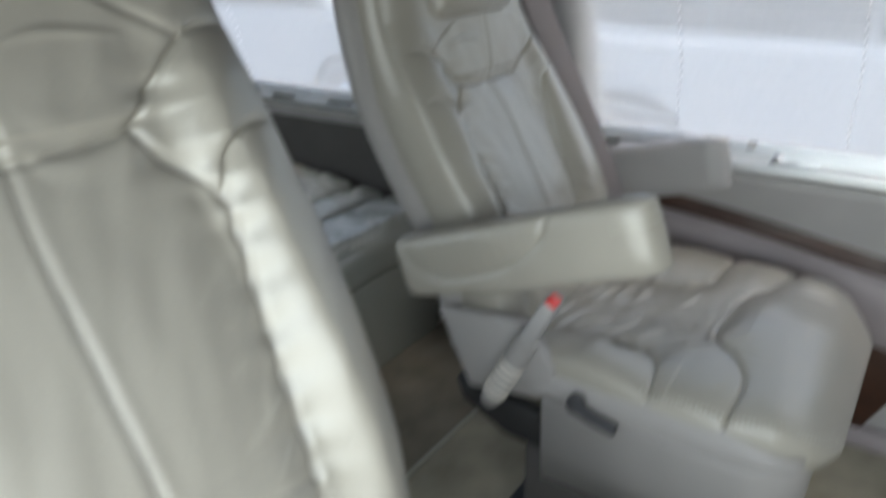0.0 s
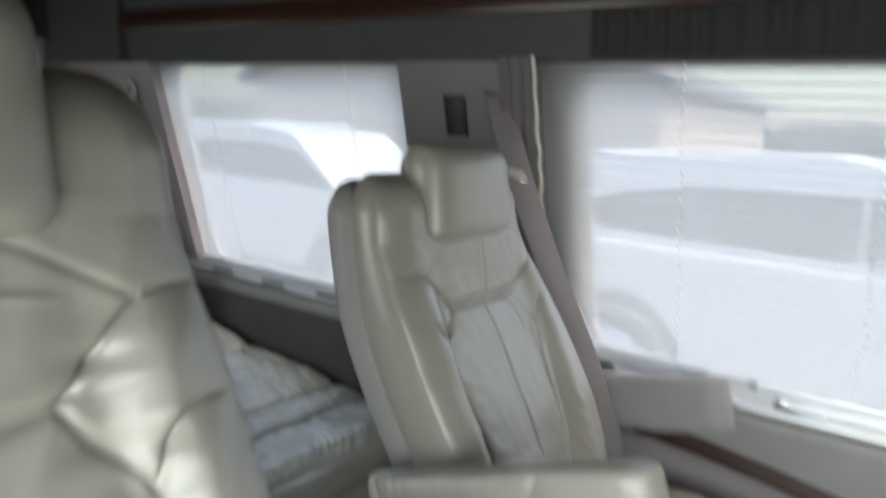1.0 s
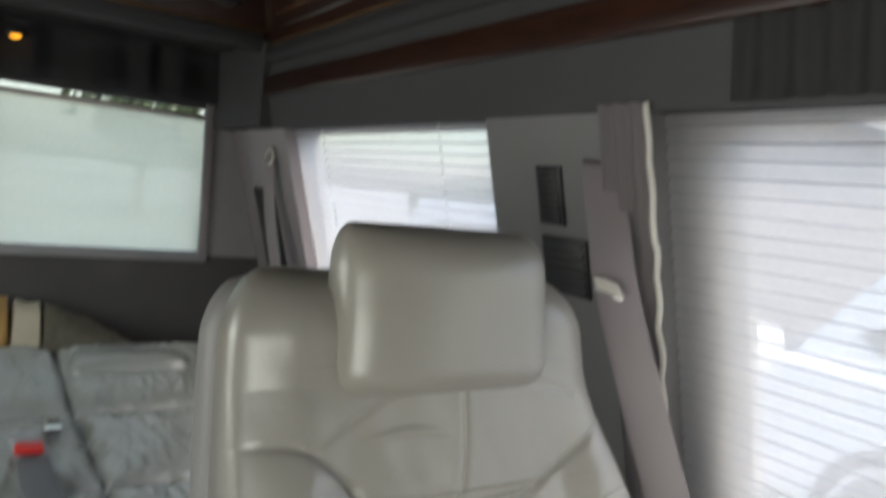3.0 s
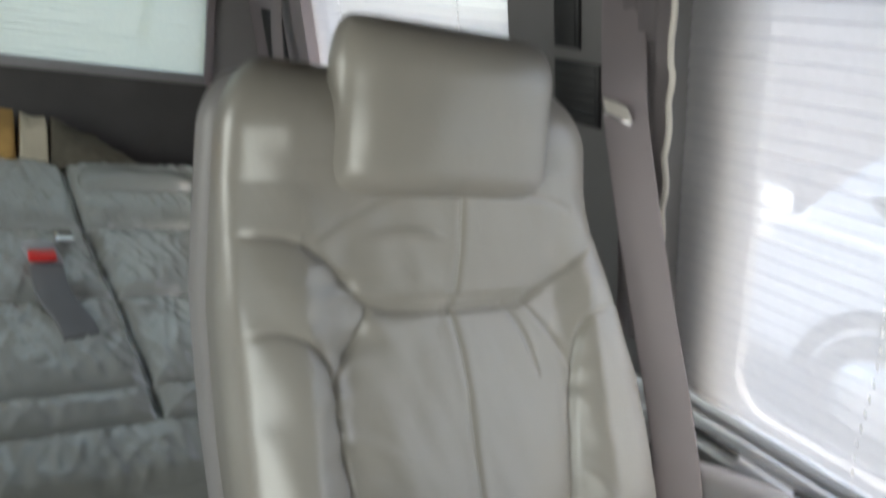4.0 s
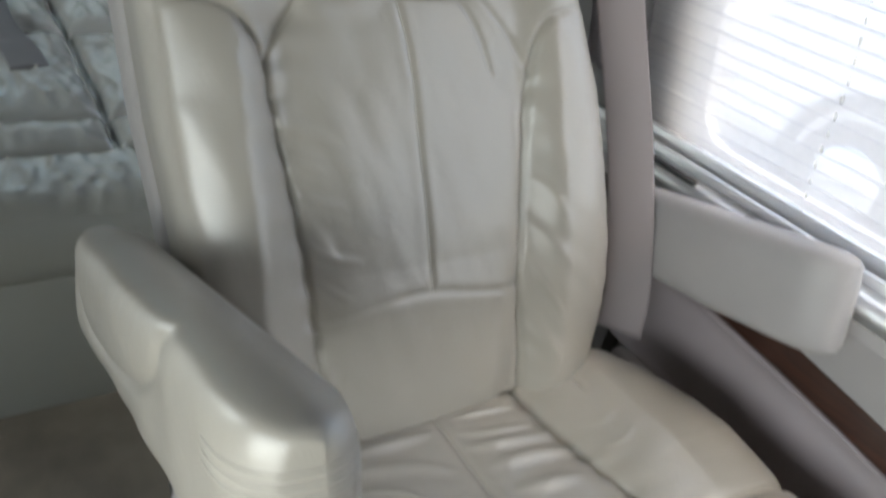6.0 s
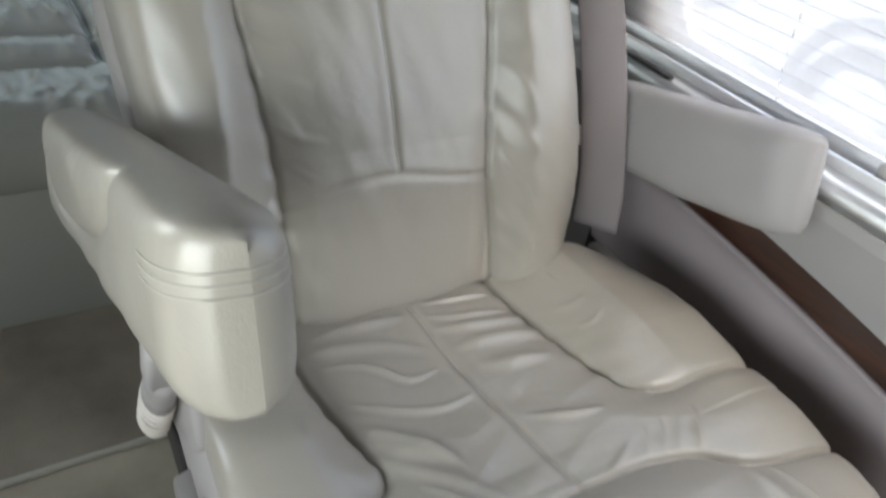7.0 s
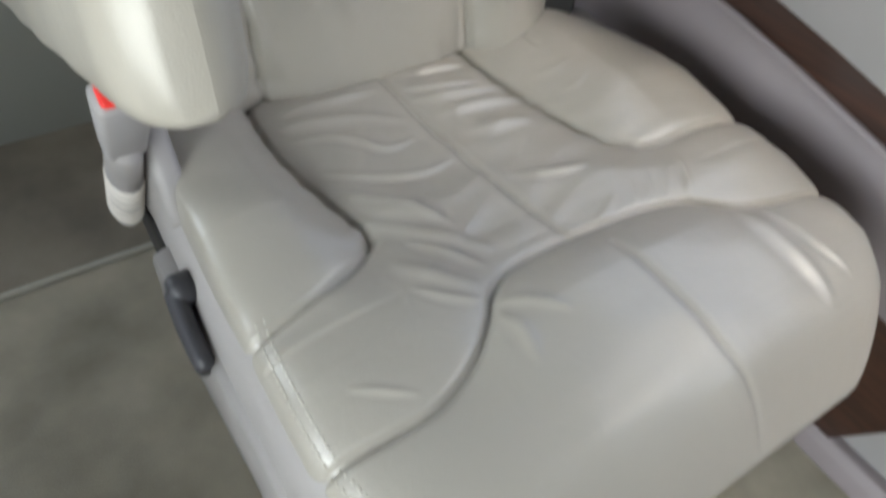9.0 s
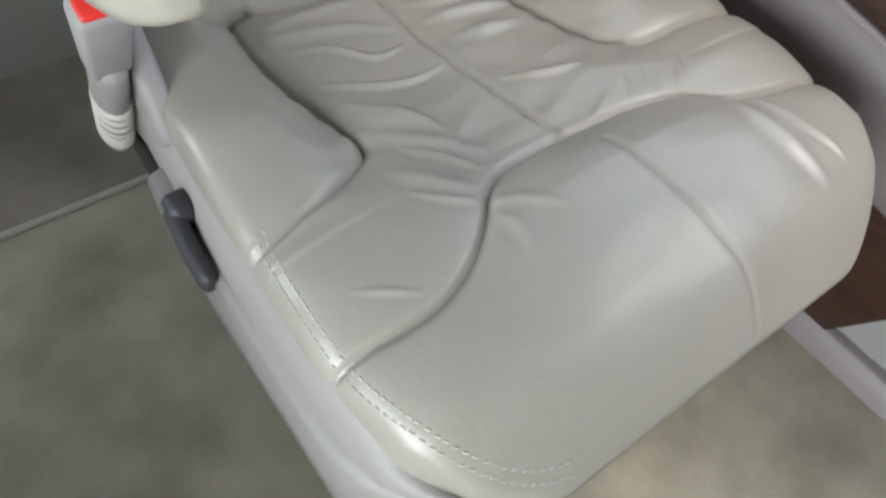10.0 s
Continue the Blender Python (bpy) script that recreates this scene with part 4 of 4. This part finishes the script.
# ---- pillar fittings ----
def grille(name, y0, y1, z0, z1, label, slats=9):
    t = thing(name, label, "speaker" if "speaker" in name else "trim plate")
    off = -0.006
    part("bezel", prism([(wall_x(z0) + off, z0), (wall_x(z0) + 0.004, z0), (wall_x(z1) + 0.004, z1), (wall_x(z1) + off, z1)], 1, y0, y1, 0.002), BLACK, t)
    for i in range(slats):
        z = z0 + (z1 - z0) * (i + 0.7) / (slats + 0.4)
        part("slat", box((wall_x(z) + off - 0.003, y0 + 0.006, z - 0.003), (wall_x(z) + off + 0.002, y1 - 0.006, z + 0.003), 0.001), BLACK, t)
    return t


grille("speaker_grille", 0.452, 0.512, 1.158, 1.252, "black speaker grille set in the pillar")
grille("belt_slot_cover", 0.405, 0.512, 1.045, 1.140, "black belt slot cover on the pillar", 6)
grille("rear_speaker_grille", 1.865, 2.06, 0.87, 1.14, "tall black speaker grille on the rear corner pillar", 16)


def curtain(y0, y1, label):
    """A gathered strip of curtain with a scalloped, piped front edge."""
    t = thing("curtain", label, "curtain")
    bm = bmesh.new()
    edge, prev = [], None
    n = 60
    for i in range(n + 1):
        z = SILL_Z + 0.06 + (TOP_Z - SILL_Z - 0.05) * i / n
        scallop = 0.006 * abs(math.sin(i * 0.42)) * (1 if z < 1.15 else 0.3)
        row = []
        for k in range(15):
            f = k / 14
            y = y0 - scallop * (1 - f) + (y1 - y0) * f
            x = wall_x(z) - 0.012 + 0.006 * math.sin(f * 17 + 0.5 * math.sin(z * 6)) + 0.002 * wob(y, z, 25, 12.0)
            row.append(bm.verts.new((x, y, z)))
        edge.append(tuple(row[0].co))
        if prev:
            for k in range(14):
                bm.faces.new((prev[k], prev[k + 1], row[k + 1], row[k]))
        prev = row
    bmesh.ops.solidify(bm, geom=bm.faces[:], thickness=0.002)
    part("cloth", bm, CURTAIN, t)
    part("piping", tube(edge, 0.0045, 8), PIPING, t, "cream piping along the edge")
    return t


curtain(0.262, 0.345, "narrow mauve curtain with scalloped cream piping on the pillar")
# gathered valance above the side window
bm = bmesh.new()
prev = None
for k in range(241):
    y = -1.3 + 1.42 * k / 240
    x = 0.248 + 0.006 * math.sin(k * 0.85 + 2 * wob(y, 0, 6)) + 0.003 * wob(y, 1, 30)
    row = [bm.verts.new((x + 0.014 * (1 - f), y, 1.332 + 0.092 * f)) for f in (0, 0.5, 1)]
    if prev:
        for j in range(2):
            bm.faces.new((prev[j], row[j], row[j + 1], prev[j + 1]))
    prev = row
bmesh.ops.solidify(bm, geom=bm.faces[:], thickness=0.002)
tagged(part("valance", bm, HEAD), "gathered dark grey valance over the side window", "valance")


# ---- sofa folded down into a bed ----
SOFA_H = [0.58, 0.62, 0.79, 0.93, 1.15, 1.32, 1.5, 1.65, 1.8, 1.93, 2.0]
SOFA_Z = [0.385, 0.398, 0.405, 0.415, 0.43, 0.45, 0.475, 0.505, 0.55, 0.60, 0.60]


def sofa_top(h):
    return float(np.interp(h, SOFA_H, SOFA_Z))


SOFA_SEAMS = [np.array(p) for p in (
    [(-0.9, 0.785), (0.9, 0.785)], [(-0.9, 0.905), (0.9, 0.905)], [(-0.9, 1.285), (0.9, 1.285)], [(-0.9, 1.64), (0.9, 1.64)],
    [(0.264, 0.785), (0.266, 0.955), (0.255, 1.285), (0.22, 1.64), (0.19, 1.95)], [(-0.36, 0.785), (-0.34, 1.285), (-0.30, 1.95)])]


def sofa_relief(a, h, d):
    free = min(1.0, d / 0.03)
    r = 0.007 * wob(a, h * 0.7, 9, 20.0) * free
    # slack streaks that run across the panel, strongest beside the stitches
    slant = a * 2.4 + 0.8 * h
    r += 0.0055 * (1 - abs(wob(slant, h * 0.45, 11, 24.0))) ** 7 * free * (1.0 if h > 0.905 else 0.8)
    r += 0.004 * (1 - abs(wob(slant - 1.2 * h, h * 0.6, 15, 27.0))) ** 6 * free
    r += 0.0045 * math.sin(a * 62 + 6 * wob(a, h, 6, 22.0)) * math.exp(-d / 0.03) * (0.4 + 0.6 * (h > 1.25))
    return r


sofa = thing("rear_sofa", "grey-green leather sofa folded down into a bed", "sofa")
part("pad", pillow(lambda h: Vector((-0.45, h, sofa_top(h) - 0.06)), lambda h: (0.84, 0.84), 0.06, 0.08, 0.59, 2.0, 220, 340, power=8, round_lo=0.05, round_hi=0.06, seams=SOFA_SEAMS, groove=0.016, puff=0.018, reach=0.04,
                   relief=sofa_relief, normal=(0, 0, 1), sink=0.008), SOFA_LEATHER, sofa)
part("front_roll", pillow(lambda h: Vector((h, 0.655, 0.335)), lambda h: (0.075, 0.065), 0.075, 0.05, -1.28, 0.38, 120, 40, power=2.6, round_lo=0.03, round_hi=0.03, seams=[], relief=lambda a, h, d: 0.003 * wob(a, h, 12, 30.0),
                          normal=(0, -1, 0), side=(0, 0, 1)), SOFA_LEATHER, sofa)
part("base_front", box((-1.28, 0.595, 0.0), (0.38, 0.66, 0.29), 0.008), SOFA_LEATHER, sofa)
part("base_box", box((-1.26, 0.66, 0.0), (0.37, 1.95, 0.34), 0.0), DARK, sofa)
for x in (-0.80, -0.06):
    part("head_cushion", pillow(lambda h: Vector((x, h, 0.565 + 0.12 * (h - 1.86))), lambda h: (0.17, 0.17), 0.05, 0.03, 1.80, 1.97, 40, 50, power=3.2, round_lo=0.05, round_hi=0.05, relief=lambda a, h, d: 0.005 * wob(a, h, 14, 31.0), normal=(0, 0, 1)), SOFA_LEATHER, sofa)
part("end_bolster", pillow(lambda h: Vector((0.225 + 0.05 * (2.0 - h), h, 0.60)), lambda h: (0.09, 0.10), 0.05, 0.05, 1.45, 1.98, 60, 40, power=3, round_lo=0.07, round_hi=0.07, relief=lambda a, h, d: 0.006 * wob(a, h, 12, 33.0),
                           normal=(-1, 0, 0), side=(0, 0, 1)), SOFA_LEATHER, sofa)


def sofa_z(y):
    return sofa_top(y) + 0.022


bk = thing("sofa_belt_buckle", "belt buckle with a red button lying on the folded sofa", "belt buckle")
part("housing", pillow(lambda h: Vector((-0.33 - 0.2 * (h - 1.4), h, sofa_z(h) + 0.004)), lambda h: (0.035, 0.035), 0.02, 0.012, 1.40, 1.50, 20, 16, power=3.5, round_lo=0.015, round_hi=0.015, normal=(0, 0, 1)), GREY, bk)
part("button", box((-0.372, 1.395, sofa_z(1.42) + 0.010), (-0.312, 1.45, sofa_z(1.42) + 0.027), 0.006), RED, bk, "red button")
part("tongue", box((-0.31, 1.50, sofa_z(1.55)), (-0.265, 1.60, sofa_z(1.55) + 0.012), 0.004), CHROME, bk)
part("strap", ribbon(smooth_line([(-0.335, 1.40, sofa_z(1.4) + 0.004), (-0.33, 1.25, sofa_z(1.25) + 0.012), (-0.30, 1.14, sofa_z(1.14) + 0.006), (-0.29, 1.07, sofa_z(1.07))], 8).tolist(), (1, 0.2, 0), 0.07, 0.004), STRAP, bk)


def blanket():
    """A crumpled throw in two colours behind the sofa pads."""
    t = thing("folded_throw", "crumpled throw in ochre, cream and dark olive behind the sofa pad", "blanket")
    tone = [material("ochre_wool", (0.42, 0.25, 0.08), 0.9, vary=0.2, scale=20, grain=0.6, grain_scale=300), material("cream_wool", (0.52, 0.46, 0.34), 0.9, vary=0.15, grain=0.6, grain_scale=300),
            material("olive_wool", (0.12, 0.105, 0.075), 0.9, vary=0.2, scale=25, grain=0.6, grain_scale=300)]
    for nm, x0, x1, m in (("ochre_fold", -1.20, -0.37, tone[0]), ("cream_fold", -0.372, -0.29, tone[1]), ("olive_fold", -0.292, 0.04, tone[2])):
        bm = pillow(lambda h: Vector((h, 2.06, 0.53)), lambda h: (0.09, 0.11), lambda h: 0.20 * max(0.12, 1 - max(0.0, (h + 0.40) / 0.46) ** 1.6) + 0.01, 0.0, x0, x1, 50, 40, power=2.2, round_lo=0.01, round_hi=0.01 if x1 < 0 else 0.06,
                    relief=lambda a, h, d: 0.020 * wob(a, h, 13, 40.0) + 0.007 * wob(a, h, 40, 41.0), normal=(0, 0, 1), side=(0, -1, 0))
        part(nm, bm, m, t)


blanket()
tagged(part("parcel_shelf", box((-1.28, 1.96, 0.0), (0.40, 2.2, 0.535), 0.0), DARK, smooth=False), "charcoal box behind the sofa", "shelf", kind="structure")

# rear window surround
tagged(part("window_3", prism([(RW[0] - 0.03, RW[2] - 0.02), (RW[1] + 0.02, RW[2] - 0.02), (RW[1] + 0.02, RW[2] + 0.004), (RW[0] - 0.03, RW[2] + 0.004)], 1, 2.185, 2.2, 0.003), GREY), "grey lower edge of the rear window", "window", kind="structure")
tagged(part("window_trim", prism([(RW[1] - 0.004, RW[2] - 0.02), (RW[1] + 0.025, RW[2] - 0.02), (RW[1] + 0.012, RW[3] + 0.02), (RW[1] - 0.018, RW[3] + 0.02)], 1, 2.183, 2.2, 0.003), LILAC), "mauve upright edge of the rear window", "window", kind="structure")
# drawn cloth above the rear window
bm = bmesh.new()
prev = None
for k in range(121):
    x = -1.2 + 1.43 * k / 120
    y = 2.15 + 0.012 * math.sin(k * 0.5 + 3 * wob(x, 0, 5)) + 0.01 * wob(x, 2, 14)
    low = 1.405 + 0.018 * wob(x, 3, 9)
    row = [bm.verts.new((x, y + 0.02 * f, low + (1.58 - low) * f)) for f in (0, 0.3, 0.65, 1)]
    if prev:
        for j in range(3):
            bm.faces.new((prev[j], row[j], row[j + 1], prev[j + 1]))
    prev = row
bmesh.ops.solidify(bm, geom=bm.faces[:], thickness=0.003)
tagged(part("rear_valance", bm, HEAD), "sagging grey cloth valance over the rear window", "valance")


# ---- ceiling lamps ----
AMBER = bpy.data.materials.new("amber_lamp")
AMBER.use_nodes = True
AMBER.node_tree.nodes["Principled BSDF"].inputs["Base Color"].default_value = (0.9, 0.35, 0.03, 1)
AMBER.node_tree.nodes["Principled BSDF"].inputs["Emission Color"].default_value = (1.0, 0.42, 0.03, 1)
AMBER.node_tree.nodes["Principled BSDF"].inputs["Emission Strength"].default_value = 0.55


def lamp(x, y, z, r):
    t = thing("ceiling_lamp", "small lit amber ceiling lamp in a dark ring", "ceiling lamp", "amber lamps under the ceiling")
    part("ring", tube([(x, y, z + 0.004), (x, y, z - 0.008)], [r * 1.5, r * 1.3], 20), DARK, t)
    part("lens", tube([(x, y, z - 0.006), (x, y, z - 0.012), (x, y, z - 0.016)], [r, r * 0.8, r * 0.3], 18), AMBER, t, "glowing amber lens")


lamp(0.135, 1.43, 1.90, 0.028)
lamp(-0.40, 2.12, 1.525, 0.018)
sp = thing("ceiling_speaker", "round black speaker in the rear cabinet corner", "speaker")
part("cone", tube([(0.10, 1.745, 1.72), (0.10, 1.735, 1.72)], 0.055, 24), BLACK, sp)
part("rim", tube([(0.10 + 0.058 * math.cos(a), 1.738, 1.72 + 0.058 * math.sin(a)) for a in np.linspace(0, math.tau, 28)], 0.006, 8), DARK, sp)
vent = thing("ceiling_vent", "pale plastic vent on the rear overhead cabinet", "vent")
part("frame", box((-0.50, 1.705, 1.845), (-0.33, 1.735, 1.885), 0.006), PIPING, vent)
part("handle", tube(smooth_line([(-0.345, 1.715, 1.88), (-0.310, 1.710, 1.855), (-0.325, 1.715, 1.82)], 8), 0.008, 8), PIPING, vent)


# ---- outdoors ----
ASPHALT = material("asphalt", (0.16, 0.16, 0.16), 0.9, vary=0.2, scale=1.5, grain=0.5, grain_scale=60)
PAINT = material("white_car_paint", (0.78, 0.78, 0.79), 0.25, vary=0.02, coat=0.8)
SILVER = material("silver_car_paint", (0.50, 0.51, 0.53), 0.3, vary=0.03, coat=0.8)
GLASS = material("dark_car_glass", (0.02, 0.022, 0.025), 0.08)
BRICK = material("beige_brick", (0.46, 0.36, 0.29), 0.9, vary=0.18, scale=5, grain=0.5, grain_scale=40)
ROOFING = material("grey_shingles", (0.20, 0.195, 0.20), 0.9, vary=0.15, scale=4, grain=0.5, grain_scale=30)
TYRE = material("tyre_rubber", (0.025, 0.025, 0.025), 0.85)
LEAF = material("leaves", (0.06, 0.09, 0.035), 0.7, vary=0.35, scale=0.7)
BARK = material("bark", (0.12, 0.09, 0.065), 0.9, vary=0.3, grain=0.8, grain_scale=30)
tagged(part("ground", box((-300, -300, -0.95), (300, 300, -0.62), 0), ASPHALT, smooth=False), "grey asphalt car park", "ground", kind="structure")


def car(x, y, mat, label):
    """A parked estate car, its side to the van."""
    t = thing("parked_car", label, "car", "cars parked beside the van")
    g = -0.62
    low = [(2.2, 0.32), (-2.15, 0.32), (-2.25, 0.58), (-2.2, 0.95), (-1.2, 1.08), (2.1, 1.12), (2.25, 0.8)]
    top = [(-1.25, 1.06), (-0.55, 1.63), (0.2, 1.74), (1.6, 1.70), (2.1, 1.10)]
    part("body", prism([(y + a, g + b) for a, b in low], 0, x, x + 1.75, 0.05), mat, t, smooth=False)
    part("roof", prism([(y + a, g + b) for a, b in top], 0, x + 0.12, x + 1.63, 0.04), mat, t, smooth=False)
    for a in ([(-1.05, 1.14), (-0.60, 1.46), (-0.015, 1.53), (-0.015, 1.15)], [(0.015, 1.15), (0.015, 1.53), (0.885, 1.50), (0.885, 1.16)], [(0.915, 1.16), (0.915, 1.50), (1.45, 1.42), (1.72, 1.30), (1.55, 1.18)]):
        part("window", prism([(y + p, g + q) for p, q in a], 0, x + 0.105, x + 0.125), GLASS, t, smooth=False)
    for w in (-1.35, 1.35):
        wheel = part("wheel", tube([(x - 0.02, y + w, g + 0.32), (x + 0.0, y + w, g + 0.32), (x + 0.2, y + w, g + 0.32)], [0.30, 0.33, 0.33], 28), TYRE, t)
        part("rim", tube([(x - 0.03, y + w, g + 0.32), (x + 0.0, y + w, g + 0.32)], [0.19, 0.21], 20), METAL, wheel)
        arch = [(y + w + 0.40 * math.cos(a), g + 0.34 + 0.40 * math.sin(a)) for a in np.linspace(0, math.pi, 16)]
        part("wheel_arch", tube([(x - 0.005, p, q) for p, q in arch], 0.045, 8), BLACK, t)
    return t


car(3.4, -0.15, PAINT, "white estate car with dark windows parked beside the van")
car(3.8, 5.4, SILVER, "silver estate car parked farther back")


def house():
    """A low house, its gable end to the car park."""
    t = thing("house", "low beige brick house with a grey gable roof", "house")
    g, x0, x1, y0, y1, mid, eave, ridge = -0.62, 11.0, 19.0, 3.6, 13.6, 8.6, 2.05, 3.85
    part("wall", prism([(y0, g), (y1, g), (y1, eave), (mid, ridge), (y0, eave)], 0, x0, x1), BRICK, t, smooth=False)
    for a, b in ((y0 - 0.35, mid), (mid, y1 + 0.35)):
        za, zb = (eave - 0.12, ridge + 0.02) if b == mid else (ridge + 0.02, eave - 0.12)
        part("roof", prism([(a, za), (b, zb), (b, zb + 0.14), (a, za + 0.14)], 0, x0 - 0.4, x1 + 0.4), ROOFING, t, "grey shingle roof slope", smooth=False)


def tree(x, y, h, seed):
    t = thing("tree", "leafy green tree beyond the car park", "tree", "trees beyond the car park")
    rnd = random.Random(seed)
    g = -0.62
    part("trunk", tube(smooth_line([(x, y, g), (x + 0.1, y, g + h * 0.3), (x - 0.1, y + 0.1, g + h * 0.75)], 6), [0.22 - 0.012 * i for i in range(13)], 10), BARK, t)
    bm = bmesh.new()
    clumps = [(x + rnd.gauss(0, h * 0.16), y + rnd.gauss(0, h * 0.17), g + h * rnd.uniform(0.38, 1.0), rnd.uniform(0.5, 1.1)) for _ in range(34)]
    for cx, cy, cz, r in clumps:
        for _ in range(42):
            p = Vector((cx + rnd.gauss(0, r * 0.5), cy + rnd.gauss(0, r * 0.5), cz + rnd.gauss(0, r * 0.42)))
            q = Euler((rnd.uniform(0, 6), rnd.uniform(0, 6), rnd.uniform(0, 6))).to_matrix()
            s = rnd.uniform(0.12, 0.24)
            bm.faces.new([bm.verts.new(p + q @ Vector((a * s, b * s, 0.04 * s))) for a, b in ((-1, 0), (0, -0.5), (1, 0), (0, 0.5))])
    part("crown", bm, LEAF, t, smooth=False)


house()
for i, (x, y, h) in enumerate(((30, 24, 6), (4, 26, 5), (-4, 27, 6))):
    tree(x, y, h, i)
hedge = bmesh.new()
rnd = random.Random(5)
for k in range(9000):
    y = rnd.uniform(-25, 40)
    p = Vector((24 + rnd.uniform(-1.5, 1.5), y, -0.6 + (2.0 + 0.8 * wob(y, 0, 0.3, 50.0)) * rnd.random() ** 0.7))
    q = Euler((rnd.uniform(0, 6), rnd.uniform(0, 6), rnd.uniform(0, 6))).to_matrix()
    s = rnd.uniform(0.3, 0.6)
    hedge.faces.new([hedge.verts.new(p + q @ Vector((a * s, b * s, 0))) for a, b in ((-1, 0), (0, -0.6), (1, 0), (0, 0.6))])
tagged(part("far_trees", hedge, LEAF, smooth=False), "distant band of green trees", "trees", kind="stuff")
